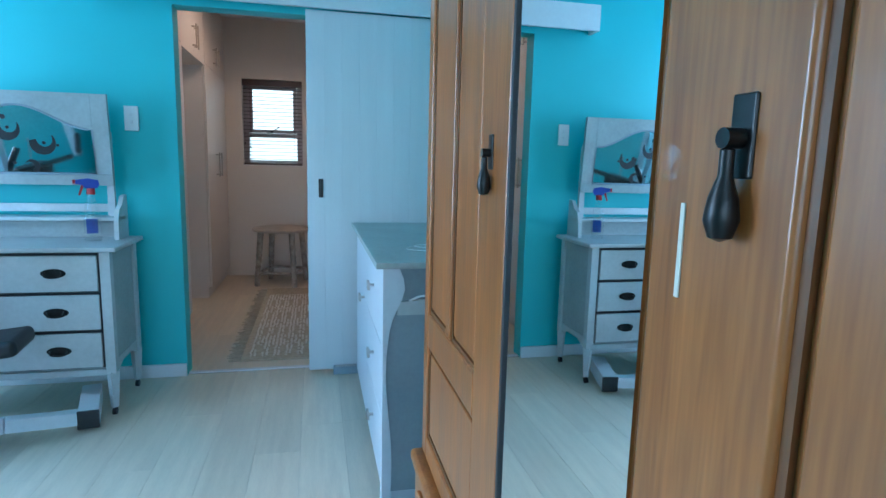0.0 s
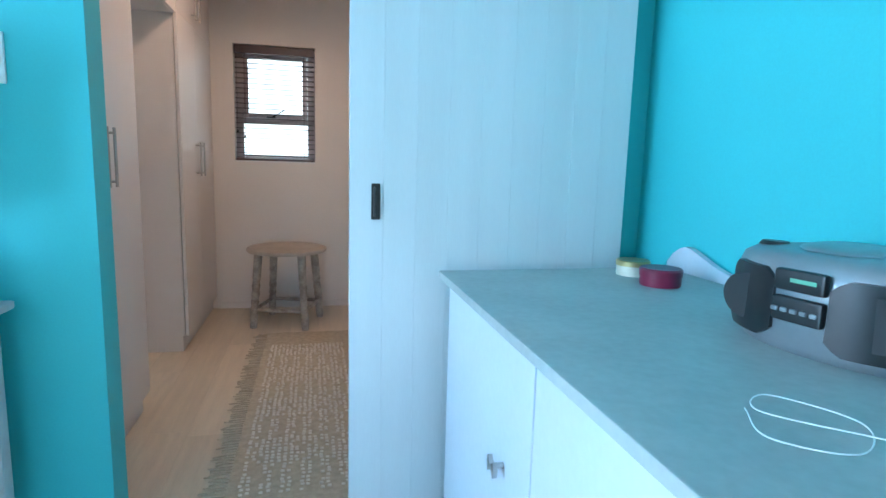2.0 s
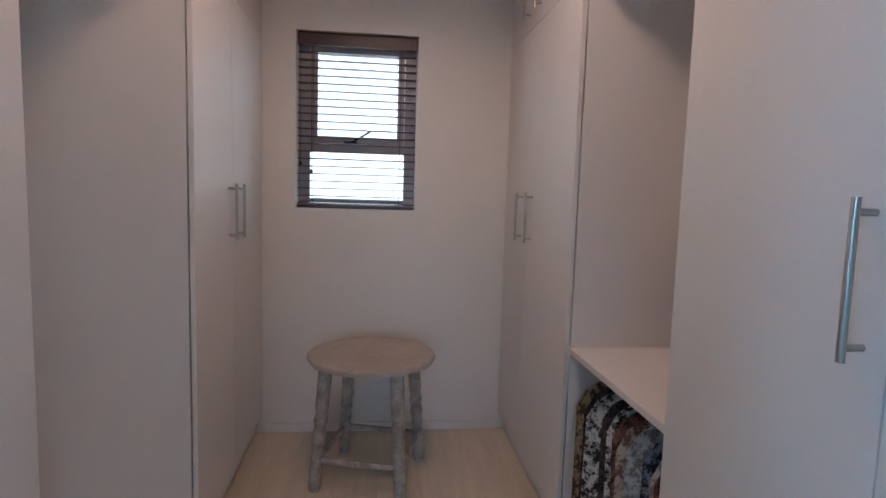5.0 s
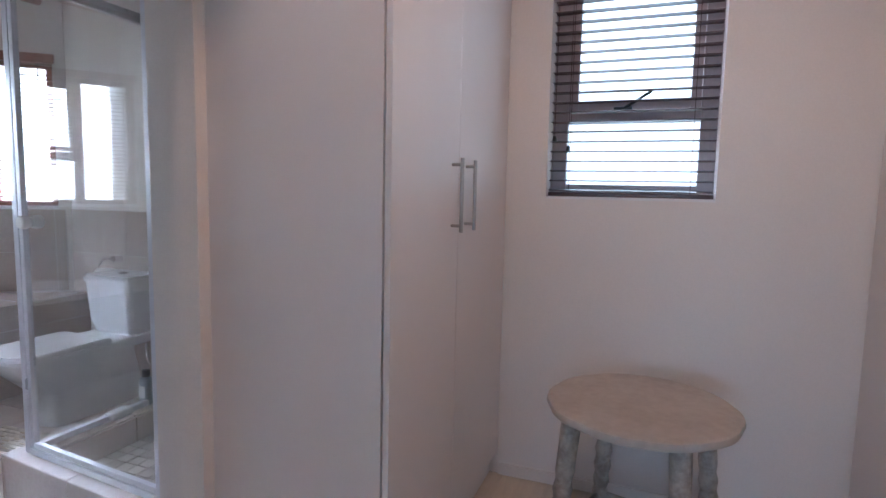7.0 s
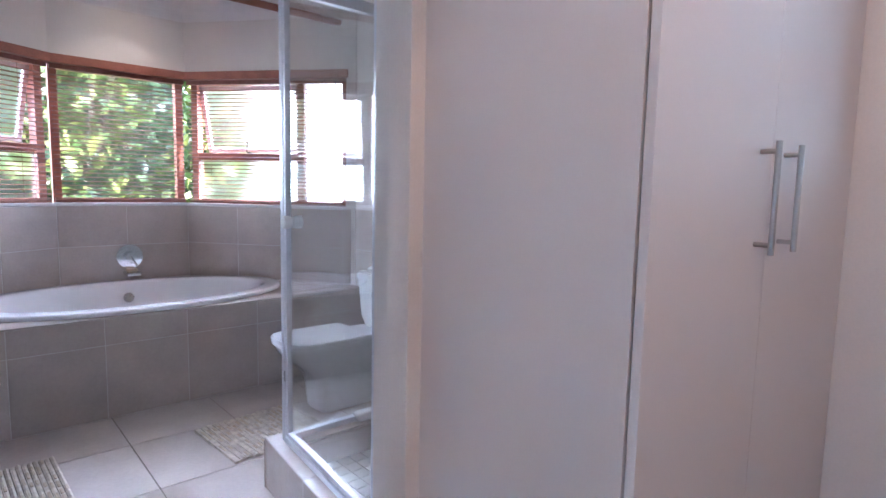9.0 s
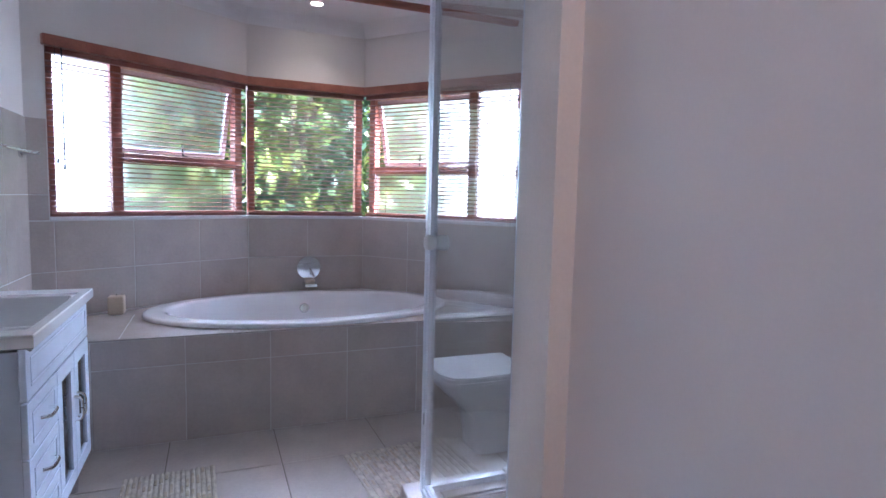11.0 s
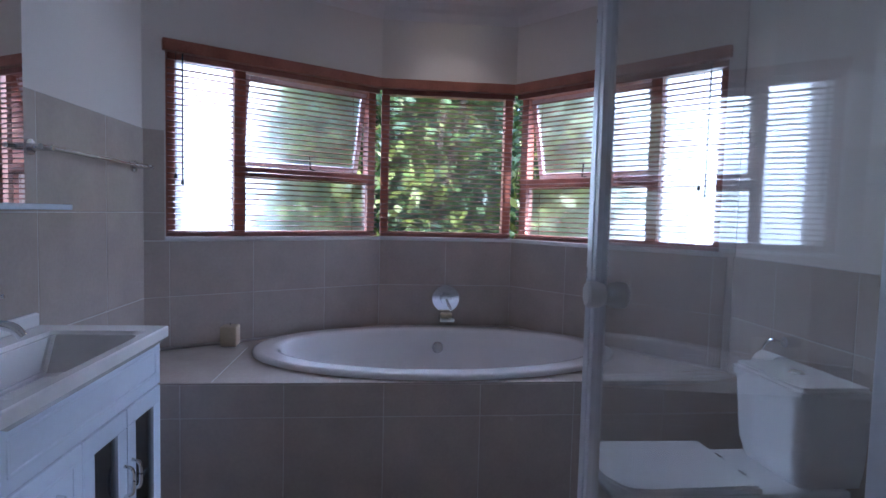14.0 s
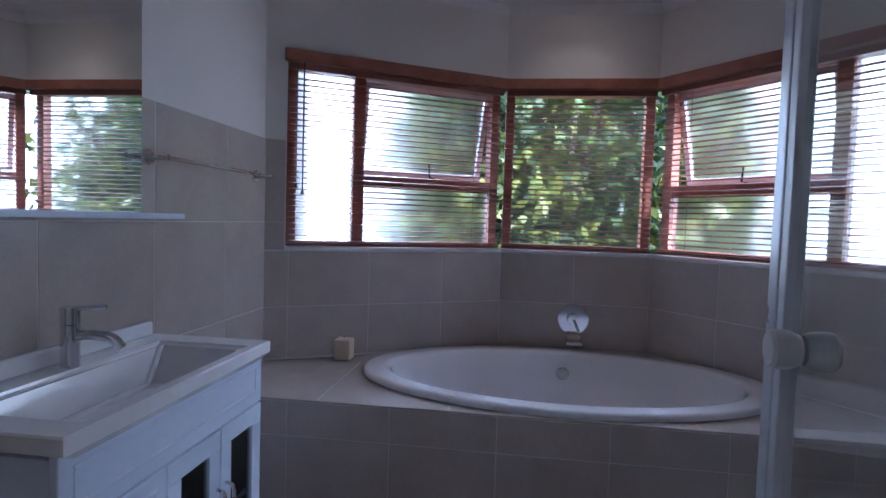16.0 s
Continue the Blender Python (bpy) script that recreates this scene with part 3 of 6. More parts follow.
    for xx in (X0 + 0.065, X1 - 0.10):
        part("upright", prism([(xx, 0.943), (xx + 0.035, 0.943), (xx + 0.030, 1.36), (xx + 0.0175, 1.40), (xx + 0.005, 1.36)], "y", Y1 - 0.075, Y1 - 0.052), LTGREY, d)
    part("cross_rail", box(X0 + 0.10, X1 - 0.10, Y1 - 0.072, Y1 - 0.055, 0.965, 1.005, 0.003), LTGREY, d)
    # mirror frame with an arched inner edge
    cx, hw = (X0 + X1) / 2, 0.405
    mf = thing("mirror_pivot", "", "")
    mf.parent = d
    mf.name = "swivel_mirror"
    fr = bmesh.new()
    yb, yf = 0.0, -0.022
    z0, z1 = -0.225, 0.225
    iw, ib = hw - 0.075, z0 + 0.055

    def arch(u):
        return 0.105 + 0.055 * math.cos(u * math.pi) if abs(u) < 1 else 0.05

    box(-hw, hw, yf, yb, z0, ib, 0.003, bm=fr)
    box(-hw, -iw, yf, yb, ib, z1, 0.003, bm=fr)
    box(iw, hw, yf, yb, ib, z1, 0.003, bm=fr)
    prism([(-iw, z1), (iw, z1)] + [(iw - 2 * iw * k / 24, arch(1 - 2 * k / 24) + 0.0) for k in range(25)], "y", yf, yb, bm=fr)
    part("frame", fr, GREYP, mf)
    trim_pts = [(-iw, yf, ib), (-iw, yf, arch(-1))] + [(-iw + 2 * iw * k / 24, yf, arch(-1 + 2 * k / 24)) for k in range(25)] + [(iw, yf, ib), (-iw, yf, ib)]
    part("bead", tube(trim_pts, 0.006, 6), CHESTG, mf)
    part("glass", prism([(-iw - 0.01, ib - 0.01), (iw + 0.01, ib - 0.01), (iw + 0.01, 0.2), (-iw - 0.01, 0.2)], "y", -0.008, -0.003), MIRROLD, mf)
    def crescent(x, z, r, turn):
        out_ = [(r * math.cos(a), r * math.sin(a)) for a in [math.pi * 0.86 + k * math.pi * 1.28 / 20 for k in range(21)]]
        inn = [(0.22 * r + 0.62 * r * math.cos(a), 0.30 * r + 0.66 * r * math.sin(a)) for a in [math.pi * 2.06 - k * math.pi * 1.12 / 20 for k in range(21)]]
        c_, s_ = math.cos(turn), math.sin(turn)
        return prism([(x + u * c_ - v * s_, z + u * s_ + v * c_) for u, v in out_ + inn], "y", -0.0095, -0.0082)

    for x, z, r, turn in ((0.10, -0.02, 0.058, 0.25), (-0.05, 0.045, 0.058, 0.1), (0.045, -0.135, 0.034, 2.2), (-0.20, -0.05, 0.055, -0.2)):
        part("decal", crescent(x, z, r, turn), BLKP, mf, "black crescent sticker", smooth=0)
    for x, z, r in ((0.105, -0.02, 0.008), (-0.045, 0.05, 0.008), (0.165, -0.03, 0.007), (-0.03, -0.12, 0.008), (-0.06, 0.10, 0.012)):
        part("decal", cyl((x, -0.0095, z), (x, -0.0082, z), r, n=16), BLKP, mf, smooth=0)
    mf.matrix_local = Matrix.Translation((cx, Y1 - 0.085, 1.325)) @ Matrix.Rotation(radians(5), 4, "X")


dresser()

bt = thing("spray_bottle", "clear spray bottle with blue and red trigger head", "bottle", at=pose(-1.33, 3.79, 0.83, 0, 0, 205) @ Matrix.Scale(1.12, 4))
part("bottle", lathe([(0, 0), (0.030, 0), (0.033, 0.006), (0.033, 0.10), (0.028, 0.125), (0.026, 0.15), (0.014, 0.19), (0.013, 0.21)], n=24, sy=0.75), GLASS, bt)
part("label", box(-0.022, 0.022, -0.0265, -0.0255, 0.03, 0.095), BLUEPL, bt, "blue and white paper label")
part("label_band", box(-0.022, 0.022, -0.0275, -0.0266, 0.055, 0.075), WHITEPL, bt)
part("collar", cyl((0, 0, 0.205), (0, 0, 0.232), 0.017, 0.016), REDPL, bt, "red collar")
part("head", prism([(-0.025, 0.232), (0.02, 0.232), (0.03, 0.245), (0.055, 0.252), (0.055, 0.268), (0.01, 0.275), (-0.028, 0.268), (-0.034, 0.25)], "y", -0.012, 0.012), BLUEPL, bt, "blue spray head")
part("trigger", prism([(0.022, 0.246), (0.034, 0.246), (0.046, 0.205), (0.040, 0.20)], "y", -0.006, 0.006), REDPL, bt, "red trigger")
part("nozzle", cyl((0.055, 0, 0.26), (0.065, 0, 0.26), 0.009), REDPL, bt)


def gym():
    g = thing("multi_gym", "white framed home gym with black vinyl seat and backrest", "exercise machine", at=pose(-1.99, 3.22, 0, 0, 0, 8))

    def beam(name, p, q, w=0.055, m=GYMW):
        p, q = Vector(p), Vector(q)
        bb = box(-w / 2, w / 2, -w / 2, w / 2, 0, (q - p).length, 0.005)
        bmesh.ops.transform(bb, matrix=Matrix.Translation(p) @ (q - p).to_track_quat("Z", "Y").to_matrix().to_4x4(), verts=bb.verts)
        return part(name, bb, m, g)

    beam("base_beam", (-0.55, 0, 0.05), (0.0, 0, 0.05))
    beam("base_beam", (0.0, 0, 0.05), (0.45, 0.02, 0.11), 0.06)
    beam("base_beam", (0.45, 0.02, 0.11), (0.70, 0.12, 0.065), 0.06)
    c = beam("foot_bar", (0.74, 0.10, 0.06), (0.69, 0.44, 0.06), 0.085)
    part("end_cap", box(0.695, 0.785, 0.086, 0.100, 0.018, 0.103, 0.004), BLKP, g, "black plastic end cap")
    beam("front_stabiliser", (0.04, 0.0, 0.10), (0.20, -0.34, 0.10), 0.055)
    beam("front_stabiliser", (0.20, -0.34, 0.10), (0.36, -0.66, 0.05), 0.055)
    part("end_cap", box(0.325, 0.405, -0.735, -0.66, 0.0, 0.085, 0.006), BLKP, g, "black plastic end cap")
    beam("rear_bar", (-0.55, -0.35, 0.03), (-0.55, 0.35, 0.03))
    beam("upright", (0.0, 0, 0.05), (-0.16, 0, 1.62), 0.065)
    beam("top_arm", (-0.16, 0, 1.60), (0.10, -0.02, 1.66), 0.07)
    beam("rear_upright", (-0.52, 0, 0.05), (-0.50, 0, 1.75))
    beam("top_beam", (-0.55, 0, 1.72), (-0.10, 0, 1.66), 0.065)
    for sy in (-1, 1):
        beam("press_arm", (0.02, sy * 0.03, 1.63), (0.05, sy * 0.34, 1.62), 0.05)
        beam("press_arm", (0.05, sy * 0.34, 1.62), (0.16, sy * 0.36, 1.08), 0.042)
        part("grip", cyl((0.16, sy * 0.36, 1.08), (0.20, sy * 0.30, 1.22), 0.017), BLKP, g, "black foam grip")
        part("arm_cap", box(0.02, 0.085, sy * 0.34 - 0.035, sy * 0.34 + 0.035, 1.645, 1.70, 0.006), BLKP, g)
    part("bar", cyl((0.13, -0.33, 1.07), (0.13, 0.33, 1.07), 0.016), BLKP, g, "black curl bar")
    bp = box(-0.18, 0.18, -0.045, 0.04, -0.26, 0.26, 0.03, seg=4)
    for v in bp.verts:
        v.co.x *= 1 - 0.25 * max(0, v.co.z / 0.26)
    k = part("backrest", bp, VINYL, g, "black padded backrest")
    k.matrix_local = pose(0.055, 0, 0.82, 0, 7, 0) @ Matrix.Rotation(radians(90), 4, "Z")
    st = box(-0.22, 0.22, -0.13, 0.13, -0.035, 0.035, 0.025, seg=4)
    k = part("seat", st, VINYL, g, "black padded seat")
    k.matrix_local = pose(0.34, 0, 0.46, 0, -5, 0)
    beam("seat_post", (0.13, 0, 0.08), (0.22, 0, 0.43), 0.05)
    beam("leg_lever", (0.22, 0, 0.40), (0.22, 0, 0.14), 0.04)
    for sy in (-1, 1):
        for zz in (0.17, 0.33):
            part("foam_roll", cyl((0.25, sy * 0.05, zz), (0.25, sy * 0.16, zz), 0.042), VINYL, g, "black foam roller")
    for yy, zz in ((-0.05, 1.55), (0.05, 1.55), (0.06, 0.3)):
        part("pulley", cyl((-0.22, yy - 0.012, zz), (-0.22, yy + 0.012, zz), 0.055, n=20), BLKP, g, "black cable pulley")
    for xx, yy in ((-0.27, -0.05), (-0.27, 0.05), (-0.40, 0.03)):
        part("cable", cyl((xx, yy, 0.12), (xx, yy, 1.55), 0.003, n=6), BLKP, g)
    for i in range(14):
        part("weight_plate", box(-0.49, -0.40, -0.16, 0.16, 0.08 + i * 0.045, 0.121 + i * 0.045, 0.004), BLKP, g)
    for i in range(6):
        part("chain_link", box(0.075, 0.083, -0.006, 0.006, 1.05 + i * 0.03, 1.075 + i * 0.03, 0.002), STEEL, g)


gym()


def radio():
    r = thing("radio_player", "silver portable radio and disc player on grey top", "radio", at=pose(0.50, 3.11, 0.915, 0, 0, 11) @ Matrix.Diagonal((1, 1, 0.9, 1)))
    # plan outline bowed to the front (towards -x)
    half = 0.188
    out = []
    for k in range(25):
        u = -1 + 2 * k / 24
        out.append((-0.145 + 0.085 * abs(u) ** 2.6, half * u))
    out += [(0.10, half * 0.86), (0.10, -half * 0.86)]
    bb = bmesh.new()
    rings = []
    for z, sc in ((0.0, 0.90), (0.015, 0.97), (0.07, 1.0), (0.13, 0.985), (0.165, 0.93), (0.182, 0.80), (0.188, 0.6)):
        rings.append([bb.verts.new((x * sc, y * sc, z)) for x, y in out])
    for a, c in zip(rings, rings[1:]):
        for i in range(len(out)):
            j = (i + 1) % len(out)
            bb.faces.new((a[i], a[j], c[j], c[i]))
    bb.faces.new(rings[0][::-1])
    bb.faces.new(rings[-1])
    part("case", bb, SILVP, r)

    def front(u):
        return -0.145 + 0.085 * abs(u) ** 2.6

    for u0, u1 in ((-0.90, -0.24), (0.24, 0.90)):
        bb = bmesh.new()
        top, bot = [], []
        n = 10
        lo, hi = [], []
        for k in range(n + 1):
            u = u0 + (u1 - u0) * k / n
            e = min(k, n - k) / n
            zt = 0.152 - 0.02 * (1 - min(1, e * 6)) 
            zb = 0.022 + 0.02 * (1 - min(1, e * 6))
            lo.append((front(u), half * u, zb))
            hi.append((front(u), half * u, zt))
        ring_f = [bb.verts.new((x - 0.007, y, z)) for x, y, z in lo] + [bb.verts.new((x - 0.005, y, z)) for x, y, z in hi[::-1]]
        ring_b = [bb.verts.new((x + 0.02, y, z)) for x, y, z in lo] + [bb.verts.new((x + 0.02, y, z)) for x, y, z in hi[::-1]]
        m_ = len(ring_f)
        for k in range(n):
            bb.faces.new((ring_f[k], ring_f[k + 1], ring_f[m_ - 2 - k], ring_f[m_ - 1 - k]))
        for k in range(m_):
            bb.faces.new((ring_f[k], ring_f[(k + 1) % m_], ring_b[(k + 1) % m_], ring_b[k]))
        part("speaker_grille", bb, BLKP, r, "black speaker grille")
        um = (u0 + u1) / 2
        part("cone", cyl((front(um) - 0.0078, half * um, 0.087), (front(um) + 0.01, half * um, 0.087), 0.045, n=24), DARK, r)
    part("display", box(-0.157, -0.14, -0.042, 0.042, 0.118, 0.158, 0.006), BLKP, r, "black display window")
    part("control_panel", box(-0.157, -0.14, -0.042, 0.042, 0.062, 0.108, 0.006), BLKP, r)
    part("display_text", box(-0.1585, -0.157, -0.03, 0.012, 0.136, 0.143), mat("green_display", (0.2, 0.55, 0.35), 0.4), r)
    for k in range(5):
        part("button", box(-0.161, -0.15, -0.036 + k * 0.016, -0.025 + k * 0.016, 0.080, 0.088, 0.002), SILVP, r)
    part("disc_lid", lathe([(0, 0.012), (0.05, 0.012), (0.075, 0.006), (0.08, 0.0)], (-0.02, 0, 0.187), 32), SILVP, r)
    for yy in (-0.12, 0.12):
        part("lid_button", lathe([(0, 0.008), (0.016, 0.008), (0.02, 0.0)], (-0.05, yy, 0.183), 20, sy=1.5), BLKP, r)
    part("cord", tube(curve_pts([(0.085, -0.13, 0.05), (0.10, -0.24, 0.075), (0.09, -0.34, 0.075), (0.065, -0.46, 0.06), (0.05, -0.55, 0.004)]), 0.004), BLKP, r, "black power cord")


radio()
t_ = thing("cream_tin", "round cream tin with gold rim on chest", "tin")
part("tin", lathe([(0, 0), (0.043, 0), (0.045, 0.004), (0.045, 0.03), (0, 0.03)], (0.480, 3.765, 0.915), 28), CREAMP, t_)
part("lid", lathe([(0.0, 0.043), (0.044, 0.043), (0.047, 0.040), (0.047, 0.028), (0.045, 0.028)], (0.480, 3.765, 0.915), 28), mat("gold_tin_lid", (0.55, 0.42, 0.2), 0.3, 0.8), t_, "gold-rimmed lid")
t_ = thing("red_tin", "round dark red tin on chest", "tin")
part("tin", lathe([(0, 0), (0.05, 0), (0.052, 0.004), (0.052, 0.028), (0, 0.028)], (0.475, 3.625, 0.915), 28), REDP, t_)
part("lid", lathe([(0.0, 0.046), (0.05, 0.046), (0.054, 0.042), (0.054, 0.026), (0.052, 0.026)], (0.475, 3.625, 0.915), 28), REDP, t_)
ph = thing("phone", "small black phone lying on the grey top", "phone", at=pose(0.475, 2.74, 0.915, 0, 0, -18))
part("body", box(-0.05, 0.05, -0.028, 0.028, 0, 0.017, 0.007, seg=3), BLKP, ph)
part("screen", box(-0.02, 0.042, -0.021, 0.021, 0.017, 0.0178), mat("phone_screen", (0.08, 0.14, 0.15), 0.1, var=0.1), ph, "dark glossy screen")
ea = thing("earphones", "white earphones with tangled cord on grey top", "earphones")
cord = curve_pts([(0.13, 2.99, 0.919), (0.10, 2.92, 0.918), (0.17, 2.87, 0.918), (0.24, 2.93, 0.919), (0.19, 3.02, 0.920), (0.14, 2.98, 0.920), (0.21, 2.90, 0.921), (0.29, 2.84, 0.920), (0.33, 2.88, 0.919), (0.28, 2.93, 0.921), (0.22, 2.80, 0.919), (0.30, 2.77, 0.918), (0.36, 2.83, 0.919), (0.30, 2.86, 0.922)], 10)
cord = [Vector((p.x - 0.01, p.y - 0.075, p.z)) for p in cord]
part("cord", tube(cord, 0.0010, 6), WHITEPL, ea)
for ex, ey in ((0.262, 2.787), (0.242, 2.75)):
    part("earbud", lathe([(0, 0), (0.009, 0.003), (0.011, 0.010), (0.007, 0.018), (0, 0.021)], (ex, ey, 0.916), 16), WHITEPL, ea)
ca = thing("hanging_cable", "white cable hanging down the chest end", "cable")
part("cord", tube(curve_pts([(0.06, 2.592, 0.775), (0.12, 2.585, 0.79), (0.19, 2.582, 0.73), (0.24, 2.585, 0.62), (0.29, 2.588, 0.50), (0.30, 2.592, 0.42)], 10), 0.0035, 8), WHITEPL, ca)
part("cord", tube(curve_pts([(0.27, 2.592, 0.79), (0.21, 2.586, 0.80), (0.155, 2.584, 0.72), (0.145, 2.588, 0.62), (0.19, 2.592, 0.54)], 10), 0.0025, 8), WHITEPL, ca)
part("plug", box(0.265, 0.29, 2.58, 2.602, 0.76, 0.785, 0.004), WHITEPL, ca)


# ---- dressing room things ----
def bar_handle(x, y, z0, z1, s, parent):
    """A steel bar handle on two studs; s: the side it stands out to."""
    h = part("handle", cyl((x + s * 0.032, y, z0), (x + s * 0.032, y, z1), 0.006), STEEL, parent, "brushed steel bar handle")
    for z in (z0 + 0.02, z1 - 0.02):
        part("stud", cyl((x, y, z), (x + s * 0.032, y, z), 0.005), STEEL, h)


def cupboard(name, label, xf, xb, ya, yb, seams, zlo=0.10, zhi=2.06, upper=True, pulls=(), s=1):
    """A tall built-in unit with its front at xf, facing s along x."""
    c = thing(name, label, "cupboard")
    part("carcass", box(xf - s * 0.0225, xb, ya, yb, zlo, CEIL_Z - 0.004), MELA, c)
    part("plinth", box(xf - s * 0.035, xb, ya + 0.002, yb - 0.002, 0, zlo), MELA, c)
    e = [ya] + list(seams) + [yb]
    for i, (u, v) in enumerate(zip(e, e[1:])):
        d = part("door", box(xf - s * 0.0175, xf, u + 0.0012, v - 0.0012, zlo + 0.002, zhi - 0.0015, 0.0015), MELA, c)
        if i < len(pulls) and pulls[i] is not None:
            bar_handle(xf, pulls[i], 1.09, 1.315, s, d)
        if upper:
            d = part("upper_door", box(xf - s * 0.0175, xf, u + 0.0012, v - 0.0012, zhi + 0.0015, CEIL_Z - 0.01, 0.0015), MELA, c)
            if i < len(pulls) and pulls[i] is not None:
                bar_handle(xf, pulls[i], zhi + 0.05, zhi + 0.21, s, d)
    return c


cupboard("built_in_cupboard", "white melamine built-in cupboard with bar handles", -1.172, PART_X1, 4.215, 5.165, (4.72,), pulls=(4.68, 4.76))
cupboard("built_in_cupboard", "white melamine cupboard beside the dressing room window", -1.175, PART_X1, 6.045, DRESS_Y - 0.004, (6.53,), pulls=(6.465, 6.595))
cupboard("built_in_cupboard", "white melamine cupboard with tall double doors", 0.10, 0.695, 6.075, DRESS_Y - 0.004, (6.68,), pulls=(6.595, 6.765), s=-1)
cupboard("built_in_cupboard", "white melamine cupboard near the doorway", 0.075, 0.695, 4.215, 5.315, (4.78,), pulls=(4.74, 4.82), s=-1)
br = thing("bridge_cupboard", "white melamine overhead cupboard spanning the bathroom opening", "cupboard")
part("carcass", box(-1.195, PART_X1, 5.167, 6.043, 2.04, CEIL_Z - 0.004), MELA, br)
for u, v, hy in ((5.168, 5.606, 5.57), (5.608, 6.042, 5.645)):
    d = part("upper_door", box(-1.195, -1.177, u, v, 2.042, CEIL_Z - 0.01, 0.0015), MELA, br)
    bar_handle(-1.177, hy, 2.10, 2.28, 1, d)

# open hanging niche with shelf
ni = thing("open_shelf_unit", "open white niche with shelf and hanging rail", "shelf unit")
part("back", box(0.675, 0.695, 5.317, 6.073, 0.02, CEIL_Z - 0.004), MELA, ni)
part("shelf", box(0.115, 0.674, 5.318, 6.072, 0.735, 0.757, 0.002), MELA, ni)
part("upper_box", box(0.10, 0.674, 5.318, 6.072, 2.06, CEIL_Z - 0.004), MELA, ni)
part("floor_board", box(0.12, 0.674, 5.318, 6.072, 0.0, 0.08), MELA, ni)
part("rail", cyl((0.39, 5.319, 0.66), (0.39, 6.071, 0.66), 0.012), CHROME, ni, "chrome hanging rail")

CLOTH = [mat("patterned_cloth_%s" % n, c, 0.85, var=0.6, scale=38, fine=120, bump=0.3, dark=d, contrast=(0.44, 0.56)) for n, c, d in (
    ("gold", (0.34, 0.24, 0.13), (0.07, 0.04, 0.03)), ("black_white", (0.62, 0.60, 0.58), (0.015, 0.015, 0.02)), ("dark", (0.08, 0.05, 0.05), (0.015, 0.012, 0.015)),
    ("brown", (0.24, 0.11, 0.08), (0.05, 0.02, 0.02)), ("navy", (0.30, 0.33, 0.42), (0.02, 0.025, 0.06)), ("cream", (0.55, 0.45, 0.38), (0.22, 0.12, 0.09)),
    ("pale", (0.62, 0.60, 0.60), (0.30, 0.25, 0.25)))]
rnd = random.Random(4)
names = ("gold patterned", "black and white patterned", "dark", "brown", "navy patterned", "cream", "pale grey")
for i in range(12):
    k = [0, 2, 1, 2, 1, 3, 5, 6, 4, 6, 3, 2][i]
    yy = 6.035 - i * 0.058
    bb = bmesh.new()
    rows = []
    xa, xc = 0.15 + rnd.uniform(-0.02, 0.02), 0.60
    zb = 0.16 + rnd.uniform(0, 0.12)
    for j in range(9):
        v = j / 8
        z = 0.675 - (0.675 - zb) * v
        th = 0.010 + 0.016 * min(1, v * 4)
        ring = []
        for q in range(14):
            a = 2 * math.pi * q / 14
            sh = 0.42 + 0.58 * min(1, v * 5) ** 0.6
            ring.append(bb.verts.new(((xa + xc) / 2 + (xc - xa) / 2 * sh * math.cos(a), yy + th * math.sin(a) + 0.007 * math.sin(7 * a + i + 3 * v), z)))
        rows.append(ring)
    for a, c in zip(rows, rows[1:]):
        for q in range(14):
            bb.faces.new((a[q], a[(q + 1) % 14], c[(q + 1) % 14], c[q]))
    bb.faces.new(rows[0][::-1])
    bb.faces.new(rows[-1])
    g_ = thing("hanging_garment", names[k] + " fabric garment hanging under the shelf", "garment", "hanging clothes")
    part("fabric", bb, CLOTH[k], g_, smooth=60)
    part("hook", tube(curve_pts([(0.375, yy, 0.672), (0.376, yy, 0.678), (0.39, yy, 0.676), (0.404, yy, 0.668)]), 0.002, 6), STEEL, g_)

je = thing("necklace_stand", "dark wooden stand hung with beaded necklaces", "jewellery stand")
part("base", lathe([(0, 0), (0.07, 0), (0.07, 0.012), (0.02, 0.025), (0, 0.025)], (0.575, 5.98, 0.757), 24), WOODD, je)
part("post", cyl((0.575, 5.98, 0.77), (0.575, 5.98, 1.13), 0.010), WOODD, je)
part("arm", cyl((0.50, 5.98, 1.12), (0.65, 5.98, 1.12), 0.008), WOODD, je)
bead_m = [mat("bead_%d" % i, c, 0.3, var=0.3) for i, c in enumerate(((0.04, 0.025, 0.025), (0.55, 0.5, 0.45), (0.25, 0.07, 0.04), (0.45, 0.03, 0.03)))]
for k in range(6):
    cx_, ln = 0.515 + 0.024 * k, 0.22 + 0.03 * ((k * 5) % 4)
    bb = bmesh.new()
    for q in range(34):
        a = 2 * math.pi * q / 34
        t = bmesh.new()
        bmesh.ops.create_icosphere(t, subdivisions=1, radius=0.0085)
        merge(bb, t, Matrix.Translation((cx_ + 0.012 * math.sin(a * 2), 5.965 + 0.022 * math.sin(a), 1.12 - ln / 2 + ln / 2 * math.cos(a) + 0.005)))
    part("necklace", bb, bead_m[[0, 1, 2, 0, 3, 0][k]], je)


